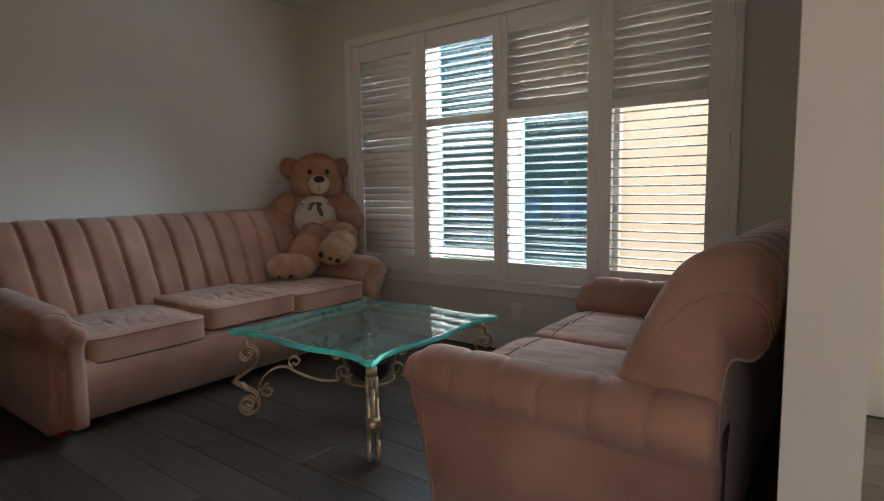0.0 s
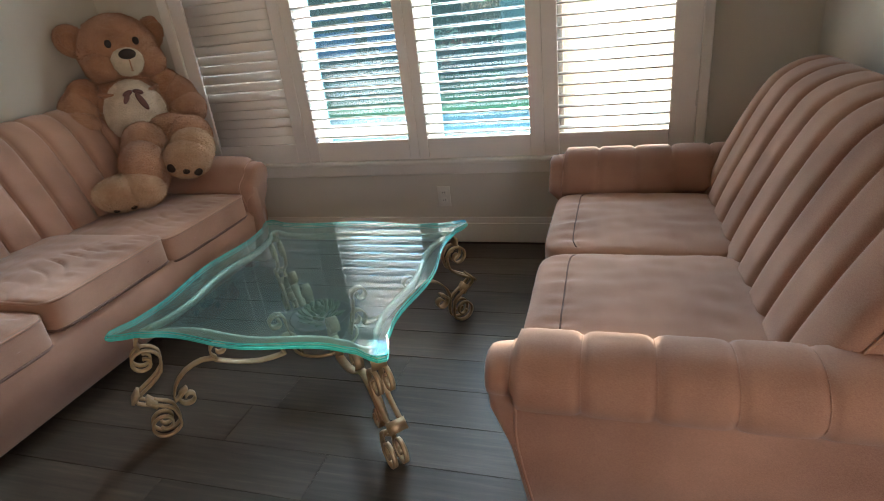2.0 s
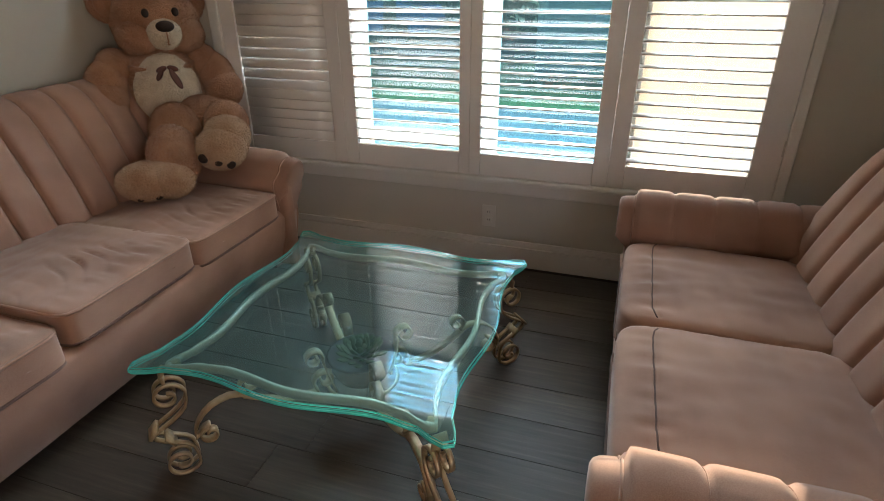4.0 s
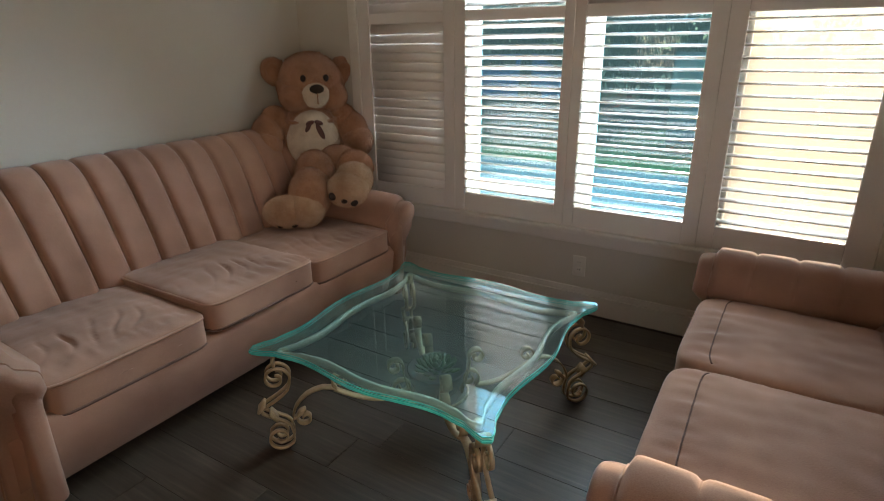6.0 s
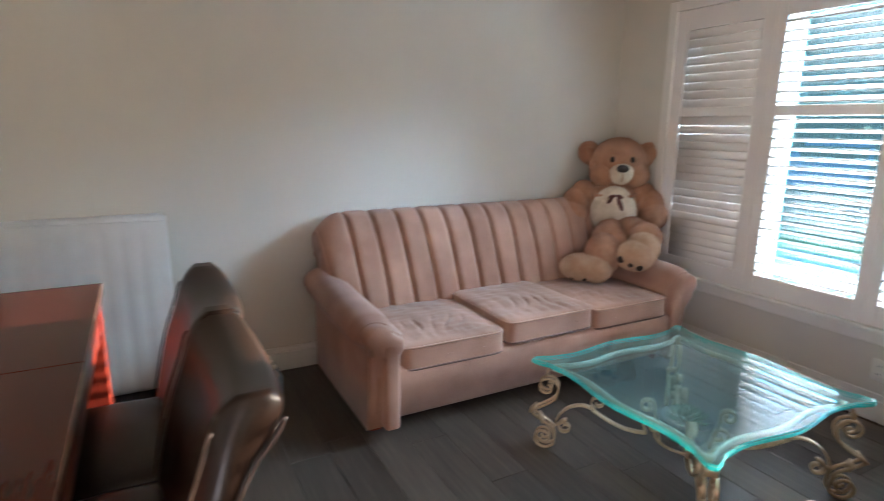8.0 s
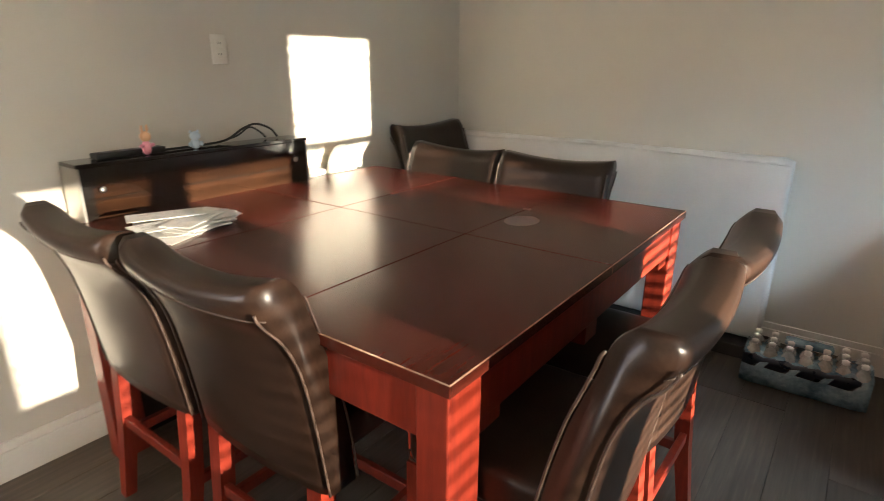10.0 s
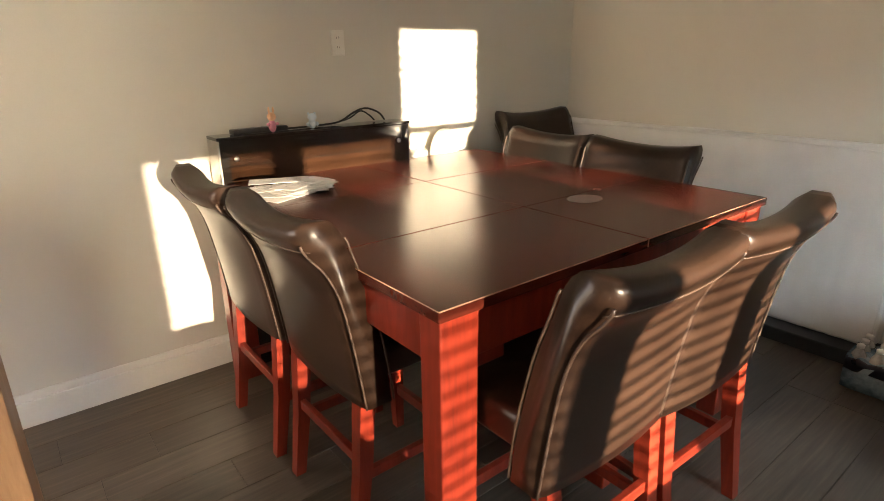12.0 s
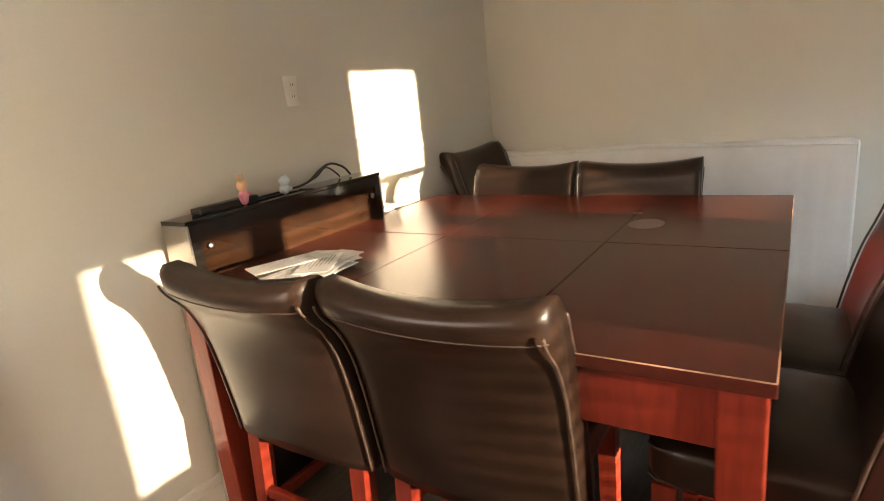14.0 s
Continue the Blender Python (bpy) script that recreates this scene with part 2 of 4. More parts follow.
def part(name, bm, material, parent=None, label="", smooth=True, at=None):
    """One bmesh as one mesh object under a thing or a part."""
    ob = new(name, mesh_from(bm, name, material, smooth))
    if parent is not None:
        ob.parent = parent
    if at is not None:
        ob.matrix_basis = at
    if label:
        ob["label"] = label
    return ob


def thing(name, m, label, category, group="", kind=""):
    """An Empty at the base of a thing, which parents its parts."""
    ob = new(name)
    ob.empty_display_size = 0.1
    ob.matrix_basis = m
    return tagged(ob, label, category, group, kind)


def box(x0, x1, y0, y1, z0, z1, bevel=0.0, seg=2, bm=None):
    own = bmesh.new()
    bmesh.ops.create_cube(own, size=1.0)
    for v in own.verts:
        v.co = ((x0 + x1) / 2 + v.co.x * (x1 - x0), (y0 + y1) / 2 + v.co.y * (y1 - y0), (z0 + z1) / 2 + v.co.z * (z1 - z0))
    if bevel:
        bmesh.ops.bevel(own, geom=own.edges[:], offset=bevel, segments=seg, affect="EDGES", profile=0.5)
    return join(bm, own)


def join(bm, own):
    if bm is None:
        return own
    me = bpy.data.meshes.new("tmp")
    own.to_mesh(me)
    own.free()
    bm.from_mesh(me)
    bpy.data.meshes.remove(me)
    return bm


def ball(c, r, m=None, seg=24, bm=None, index=0, rough=0.0, freq=9.0):
    """An ellipsoid of radii r at c, turned by m, with an uneven surface."""
    own = bmesh.new()
    bmesh.ops.create_uvsphere(own, u_segments=seg, v_segments=seg * 2 // 3, radius=1.0)
    for v in own.verts:
        n = v.co.normalized()
        k = 1 + rough * noise.noise(n * freq + Vector(c) * 7)
        p = Vector((v.co.x * r[0] * k, v.co.y * r[1] * k, v.co.z * r[2] * k))
        v.co = (m @ p if m else p) + Vector(c)
    for f in own.faces:
        f.material_index = index
    return join(bm, own)


def loft(rings, closed=True, caps=True, bm=None):
    """Skin through rings of equally many points."""
    own = bmesh.new()
    vs = [[own.verts.new(p) for p in r] for r in rings]
    n = len(rings[0])
    for a, b in zip(vs, vs[1:]):
        for i in range(n if closed else n - 1):
            j = (i + 1) % n
            own.faces.new((a[i], a[j], b[j], b[i]))
    if closed and caps:
        own.faces.new(vs[0])
        own.faces.new(vs[-1])
    return join(bm, own)


def bar(path, width, thick, side=Vector((0, 1, 0)), bm=None, taper=None):
    """A flat bar swept along a path in the plane that side is normal to."""
    rings = []
    n = len(path)
    for i, p in enumerate(path):
        p = Vector(p)
        d = (Vector(path[min(i + 1, n - 1)]) - Vector(path[max(i - 1, 0)])).normalized()
        s = side.normalized()
        u = d.cross(s).normalized()
        k = taper(i / (n - 1)) if taper else 1.0
        w, h = width / 2 * k, thick / 2
        rings.append([p + s * w + u * h, p - s * w + u * h, p - s * w - u * h, p + s * w - u * h])
    return loft(rings, bm=bm)


def tube(path, r, n=8, bm=None):
    rings = []
    m = len(path)
    up = Vector((0.13, 0.21, 0.97))
    for i, p in enumerate(path):
        d = (Vector(path[min(i + 1, m - 1)]) - Vector(path[max(i - 1, 0)])).normalized()
        a = d.cross(up).normalized() if abs(d.dot(up)) < 0.98 else d.cross(Vector((1, 0, 0))).normalized()
        b = d.cross(a)
        rings.append([Vector(p) + (a * math.cos(2 * math.pi * k / n) + b * math.sin(2 * math.pi * k / n)) * r for k in range(n)])
    return loft(rings, bm=bm)


def smooth_path(points, per=8):
    """Catmull-Rom through points."""
    ps = [Vector(p) for p in points]
    ps = [2 * ps[0] - ps[1]] + ps + [2 * ps[-1] - ps[-2]]
    out = []
    for i in range(1, len(ps) - 2):
        a, b, c, d = ps[i - 1:i + 3]
        for k in range(per):
            t = k / per
            out.append(0.5 * ((2 * b) + (c - a) * t + (2 * a - 5 * b + 4 * c - d) * t * t + (3 * b - a - 3 * c + d) * t ** 3))
    return out + [ps[-2]]


def puffy(lx, ly, lz, crown=0.03, n=14, wrinkle=0.006, seed=0.0, fold=0.0, line=None, across=0.7, square=7.0):
    """A stuffed box cushion, its base's middle at the origin. fold: the depth of slack folds; line takes the points of a seam over its top."""
    own = bmesh.new()
    bmesh.ops.create_cube(own, size=2.0)
    bmesh.ops.subdivide_edges(own, edges=own.edges[:], cuts=n, use_grid_fill=True)
    for v in own.verts:
        x, y, z = v.co
        k = square
        f = (abs(x) ** k + abs(y) ** k + abs(z) ** k) ** (-1 / k)
        px, py, pz = x * f, y * f, z * f
        w = wrinkle * noise.noise(Vector((px * 2.2 + seed, py * 5 + seed * 3, pz)))
        w += wrinkle * 0.7 * noise.noise(Vector((px * 9 + seed * 2, py * 3 - seed, pz * 2)))
        if wrinkle > 0.008:                            # creases that run in from the seams
            q = noise.noise(Vector((px * 0.7 + py * 0.5 + seed * 5, py * 2.6 - px * 0.7, seed)))
            edge = min(1.0, 0.35 + max(abs(px), abs(py)) ** 2)
            w += (0.004 - 0.012 * max(0.0, 1 - 6 * abs(q))) * edge * (1 - max(abs(px), abs(py)) ** 12)
        if fold and pz > 0.5 and n > 60:                          # slack folds side by side, and short gathers at the front
            patch = math.exp(-((px - 0.30) / 0.28) ** 2 - ((py + 0.1) / 0.6) ** 2) * max(0.0, 0.6 + noise.noise(Vector((px * 2, py * 3 + seed, 4.0))))
            q = math.sin(12 * (py * 0.9 + px * 0.5) + seed * 4 + 2.6 * noise.noise(Vector((px * 1.5, py * 1.5, seed))))
            w += fold * patch * (0.5 - 2.2 * (1 - abs(q)) ** 3)
        if fold and pz > 0.5:
            gather = math.exp(-((px - across - 0.02) / 0.14) ** 2)
            w += (0.0030 + (fold * 0.3 if n > 60 else 0.0035)) * gather * noise.noise(Vector((px * 2.5, py * 11 + seed * 3, 0.5)))
        if line is not None and abs(x - across) < 1.01 / (n + 1) and z > 0.99:
            w -= 0.004
        cz = crown * (1 - px * px) * (1 - py * py)
        v.co = (px * lx / 2, py * ly / 2, lz / 2 + pz * lz / 2 + (cz + w if pz > 0 else 0))
        if line is not None and abs(x - across) < 1.01 / (n + 1) and z > 0.99:
            line.append(v.co.copy())
    if line is not None:
        line.sort(key=lambda q: q.y)
    return own

# ---- the large structure ----
XW, XE, YS, YN, ZC = -3.57, 0.18, -1.51, 3.71, 2.62
XH = 2.45                          # far side of the hall
TH = 0.12

def wall(name, spans, label):
    bm = None
    for s in spans:
        bm = box(*s, bm=bm)
    ob = part(name, bm, M_WALL, smooth=False)
    return tagged(ob, label, "wall", kind="structure")


WX0, WX1, WZ0, WZ1 = -3.05, -0.29, 0.50, 2.24       # the window's opening
wall("wall_west", [(XW - TH, XW, YS - TH, YN + TH, 0, ZC)], "long greige painted wall behind the sofa and mattress")
wall("wall_north", [(XW, WX0, YN, YN + TH, 0, ZC), (WX1, 0.85, YN, YN + TH, 0, ZC), (1.75, XH, YN, YN + TH, 0, ZC), (0.85, 1.75, YN, YN + TH, 2.06, ZC),
                    (WX0, WX1, YN, YN + TH, 0, WZ0), (WX0, WX1, YN, YN + TH, WZ1, ZC)], "greige painted wall with the shuttered window")
# the opening from x 0.65 to 2.2 is unseen, added for the hall lamp
wall("wall_south", [(XW, 0.65, YS - TH, YS, 0, ZC), (2.2, XH, YS - TH, YS, 0, ZC), (0.65, 2.2, YS - TH, YS, 2.25, ZC)], "greige painted dining wall with low sunlight on it")
wall("wall_east", [(XE, XE + TH, 1.54, YN, 0, ZC)], "greige painted wall stub behind the loveseat")
wall("wall_hall", [(XH, XH + TH, YS - TH, YN + TH, 0, ZC)], "plain painted wall that closes the hall")
tagged(part("ceiling", box(XW - TH, XH + TH, YS - TH, YN + TH, ZC, ZC + 0.1), M_CEIL, smooth=False), "plain white painted ceiling", "ceiling", kind="structure")

# unseen front door added at the end of the hall, frosted glass in a wooden frame
door_1 = tagged(new("door_1"), "unseen white front door with a frosted glass light, added to the hall", "door", kind="structure")
for x0, x1, z0, z1 in ((0.852, 0.95, 0.0, 2.058), (1.65, 1.748, 0.0, 2.058), (0.951, 1.649, 0.0, 0.20), (0.951, 1.649, 1.94, 2.058)):
    part("door_frame", box(x0, x1, YN + 0.03, YN + 0.075, z0, z1, 0.003), M_TRIM, door_1, smooth=False)
part("frosted_pane", box(0.95, 1.65, YN + 0.05, YN + 0.056, 0.2, 1.94), M_FROST, door_1, smooth=False)
part("door_handle", tube([(1.69, YN + 0.02, 1.0), (1.69, YN - 0.03, 1.0), (1.60, YN - 0.035, 1.0)], 0.009, 8), M_METAL, door_1)

def baseboard(name, x0, x1, y0, y1, label="tall cream painted baseboard with a stepped top"):
    bm = box(x0, x1, y0, y1, 0.0, 0.115, 0.003)
    ix = 0.006
    if x1 - x0 > y1 - y0:
        bm = box(x0, x1, y0 + (ix if y1 > 3 else 0), y1 - (ix if y1 < 0 else 0), 0.1155, 0.15, 0.003, bm=bm)
    else:
        bm = box(x0 + (ix if x0 > 0 else 0), x1 - (ix if x0 < 0 else 0), y0, y1, 0.1155, 0.15, 0.003, bm=bm)
    return tagged(part(name, bm, M_TRIM, smooth=False), label, "baseboard", kind="structure")


baseboard("baseboard_west", XW, XW + 0.018, YS + 0.02, YN - 0.02)
baseboard("baseboard_north", XW + 0.002, XE - 0.002, YN - 0.018, YN)
baseboard("baseboard_south", XW + 0.002, 0.65, YS, YS + 0.018)
baseboard("baseboard_east", XE - 0.018, XE, 1.54, YN - 0.02)

# ---- window: casing, sill, sashes, panes ----
window_1 = tagged(new("window_1"), "wide white-framed window behind plantation shutters", "window", kind="structure")
FX0, FX1, FZ0, FZ1 = -3.115, -0.245, 0.475, 2.305
bm = box(FX0, WX0, YN - 0.035, YN - 0.0005, FZ0, FZ1, 0.006)
part("window_frame", bm, M_TRIM, window_1, smooth=False)
part("window_frame", box(WX1, FX1, YN - 0.035, YN - 0.0005, FZ0, FZ1, 0.006), M_TRIM, window_1, smooth=False)
part("window_frame", box(WX0, WX1, YN - 0.035, YN - 0.0005, WZ1, FZ1, 0.006), M_TRIM, window_1, smooth=False)
sill = box(FX0 - 0.03, FX1 + 0.03, YN - 0.05, YN - 0.0005, 0.475, 0.50, 0.008)
sill = box(FX0 - 0.01, FX1 + 0.01, YN - 0.025, YN - 0.0005, 0.41, 0.4745, 0.008, bm=sill)
part("window_sill", sill, M_TRIM, window_1, smooth=False)
# vinyl sashes set into the wall, behind the shutters
for x in (WX0 + 0.025, -2.31, -1.617, -0.955, WX1 - 0.025):
    part("window_mullion", box(x - 0.05, x + 0.05, YN + 0.07, YN + 0.115, WZ0, WZ1, 0.006), M_TRIM, window_1, smooth=False)
for z in (WZ0 + 0.025, WZ1 - 0.025):
    part("window_rail", box(WX0, WX1, YN + 0.072, YN + 0.113, z - 0.03, z + 0.03, 0.006), M_TRIM, window_1, smooth=False)
for a, b in ((-2.975, -2.36), (-2.26, -1.667), (-1.567, -1.005), (-0.905, -0.365)):
    me = bpy.data.meshes.new("pane")
    z0, z1 = WZ0 + 0.05, WZ1 - 0.05
    me.from_pydata([(x, y, z) for y in (YN + 0.09, YN + 0.094) for x, z in ((a, z0), (b, z0), (b, z1), (a, z1))], [], [(0, 1, 2, 3), (4, 5, 6, 7)])
    me.materials.append(M_PANE)
    pn = new("pane", me)
    pn.parent = window_1
    pn.visible_shadow = False

# ---- plantation shutters ----
def louver_mesh(w):
    n = 10
    ring = []
    for k in range(n):
        a = 2 * math.pi * k / n
        ring.append((math.cos(a) * 0.031, math.sin(a) * 0.0055))
    return mesh_from(loft([[Vector((x, p[0], p[1])) for p in ring] for x in (-w / 2, w / 2)]), "louver", M_SHUT)


PITCH = 0.0537
# opening x0, x1; tilt of the upper and the lower louvers in degrees
PANELS = ((-2.965, -2.440, 97, 99), (-2.300, -1.738, -28, 18), (-1.628, -1.072, 77, 4), (-0.926, -0.406, 77, -1))
EDGES = (WX0, -2.368, -1.684, -1.000, WX1)
rng = random.Random(4)
for i, (x0, x1, up, low) in enumerate(PANELS):
    sh = thing("window_shutter", pose(0, 0, 0), "white plantation shutter panel, " + ("louvers closed" if i == 0 else "all louvers open" if i == 1 else "upper louvers closed, lower louvers open"), "shutter", "shutters in the window")
    e0, e1 = EDGES[i] + (0.0003 if i else 0), EDGES[i + 1] - (0.0003 if i < 3 else 0)
    yb, yf = YN + 0.012, YN - 0.022
    part("stile", box(e0, x0, yf, yb, 0.501, 2.2395, 0.003), M_SHUT, sh, smooth=False)
    part("stile", box(x1, e1, yf, yb, 0.501, 2.2395, 0.003), M_SHUT, sh, smooth=False)
    for z0, z1 in ((0.501, 0.612), (1.563, 1.622), (2.112, 2.2395)):
        part("rail", box(x0 + 0.0005, x1 - 0.0005, yf + 0.002, yb - 0.002, z0, z1, 0.003), M_SHUT, sh, smooth=False)
    me = louver_mesh(x1 - x0 - 0.001)
    for za, zb, tilt in ((0.612, 1.563, low), (1.622, 2.112, up)):
        n = round((zb - za) / PITCH)
        for k in range(n):
            z = za + (k + 0.5) * (zb - za) / n
            t = tilt + rng.uniform(-1.5, 1.5)
            if i == 0 and za < 1 and (k < 5 or 10 < k < 15):
                t = 94
            lv = new("louver", me)
            lv.parent = sh
            lv.matrix_basis = pose((x0 + x1) / 2, YN - 0.004, z, -t)
    if i == 3:
        for z in (0.75, 1.35, 2.0):
            part("hinge", box(e1 - 0.008, e1 + 0.004, yf - 0.005, yf - 0.0005, z - 0.035, z + 0.035, 0.002), M_METAL, sh, "small steel hinge", smooth=False)

# bottom rail of the sliding sash in the second bay
part("sash_rail", box(-2.258, -1.669, YN + 0.060, YN + 0.0695, 0.615, 0.69, 0.004), M_TRIM, window_1, smooth=False)

# a sheer cream blind hangs between glass and shutter in the last bay
blind = tagged(part("sheer_blind", box(-0.99, -0.33, YN + 0.056, YN + 0.058, 0.52, 2.2), M_SHEER, smooth=False), "sheer cream fabric blind glowing in the low sun", "blind")

# ---- outside ----
tagged(part("ground", box(-60, 60, YN + 0.4, 120, -0.55, -0.35), M_GRASS, smooth=False), "mown green lawn outside the window", "ground", kind="structure")
tagged(part("road", box(-60, 60, 14.0, 20.0, -0.348, -0.33), M_ROAD, smooth=False), "grey asphalt street beyond the lawn", "road", kind="structure")


M_CONC = surface("pale_concrete", (0.17, 0.17, 0.165), (0.25, 0.25, 0.235), 0.8, 40, 0.9)
tagged(part("pavement", box(-60, 60, 5.4, 9.2, -0.348, -0.335), M_CONC, smooth=False), "pale concrete path across the front lawn", "pavement", kind="structure")


def leaves(name, count, size, place, label, seed, parent=None):
    r = random.Random(seed)
    verts, faces = [], []
    for _ in range(count):
        c = place(r)
        a = Euler((r.uniform(0, 6.3), r.uniform(0, 6.3), r.uniform(0, 6.3))).to_matrix()
        s = size * r.uniform(0.6, 1.4)
        b = len(verts)
        for q in ((-1, 0, 0), (0, -0.45, 0.1), (1, 0, 0), (0, 0.45, 0.1)):
            verts.append(c + a @ (Vector(q) * s))
        faces.append((b, b + 1, b + 2, b + 3))
    me = bpy.data.meshes.new(name)
    me.from_pydata(verts, [], faces)
    me.materials.append(M_HEDGE)
    ob = new(name, me)
    if parent is not None:
        ob.parent = parent
    return ob


def clumps(centres, r):
    c, rad = r.choice(centres)
    v = Vector((r.gauss(0, 1), r.gauss(0, 1), r.gauss(0, 1))).normalized() * rad * r.uniform(0.55, 1.0) ** 0.5
    return Vector(c) + v


def tree(m, height, spread, seed, label):
    r = random.Random(seed)
    tr = thing("tree", m, label, "tree", "trees outside")
    bm = None
    limbs = []
    for k in range(6):
        a = k * 1.05 + r.uniform(-0.3, 0.3)
        z = height * r.uniform(0.35, 0.5)
        tip = Vector((math.cos(a) * spread * 0.6, math.sin(a) * spread * 0.6, z + height * r.uniform(0.2, 0.4)))
        limbs.append((tip, spread * r.uniform(0.35, 0.55)))
        bm = tube(smooth_path([(0, 0, z * 0.8), (tip.x * 0.4, tip.y * 0.4, z * 1.05), tip], 4), 0.05, 6, bm)
    trunk = loft([[Vector((math.cos(q * 0.785) * w + 0.05 * math.sin(z), math.sin(q * 0.785) * w, z)) for q in range(8)] for z, w in ((0, 0.2), (height * 0.25, 0.15), (height * 0.5, 0.11), (height * 0.75, 0.05))])
    part("trunk", join(bm, trunk) if bm is None else join(trunk, bm), M_BARK, tr)
    limbs.append((Vector((0, 0, height * 0.8)), spread * 0.55))
    leaves("crown", 2600, 0.09, lambda q: clumps(limbs, q), "", seed, tr)
    return tr


tree(pose(-10.5, 10.5, -0.35), 5.2, 2.4, 3, "leafy green garden tree in shade")
tree(pose(-15.5, 14.5, -0.35), 5.5, 2.8, 8, "tall leafy tree beside the street")
tree(pose(-6.6, 14.3, -0.35), 5.0, 2.0, 12, "leafy green tree on the lawn")
near_c = [((-4.6 - 0.42 * k, 21.5 + 0.7 * (k % 3), 0.8 + 1.3 * (k % 5)), 1.6) for k in range(46)]
tagged(leaves("garden_hedge", 24000, 0.20, lambda q: clumps(near_c, q), "", 15), "tall shaded green hedge across the lawn", "hedge", kind="stuff")
hedge_c = [((x, 24 + (k % 2) * 0.4, 0.3 + 0.35 * (k % 3)), 1.2) for k, x in enumerate(range(-28, 8, 2))]
tagged(leaves("hedge", 7000, 0.13, lambda q: clumps(hedge_c, q), "", 5), "dark green hedge across the street", "hedge", kind="stuff")


def car(m, label):
    c = thing("car", m, label, "car")
    prof = [(-2.1, 0.35), (-2.15, 0.7), (-1.9, 0.95), (-1.2, 1.02), (-0.6, 1.45), (0.7, 1.48), (1.4, 1.05), (2.0, 0.95), (2.15, 0.6), (2.1, 0.35)]
    part("body", loft([[Vector((x, y, z)) for x, z in prof] for y in (-0.85, 0.85)]), M_CARB, c, smooth=False)
    for y in (-0.856, 0.852):
        part("side_window", box(-0.75, 0.85, y, y + 0.004, 1.08, 1.38), M_BLACK, c, smooth=False)
    for x in (-1.35, 1.35):
        for y in (-0.8, 0.8):
            own = bmesh.new()
            bmesh.ops.create_cone(own, cap_ends=True, segments=20, radius1=0.33, radius2=0.33, depth=0.22, matrix=Matrix.Translation((x, y, 0.33)) @ Matrix.Rotation(math.pi / 2, 4, "X"))
            part("wheel", own, M_PLASTIC_B, c, smooth=False)
    return c


# added wall that cuts the sky's brightness behind the sheer blind
tagged(part("backing_wall", box(-2.7, 7.0, 12.0, 12.2, -0.36, 1.25, 0.02), M_STUCCO, smooth=False), "pale stucco wall added beyond the lawn to dim the last bay", "wall")
car(pose(-8.3, 16.5, -0.33), "blue parked car on the street outside")

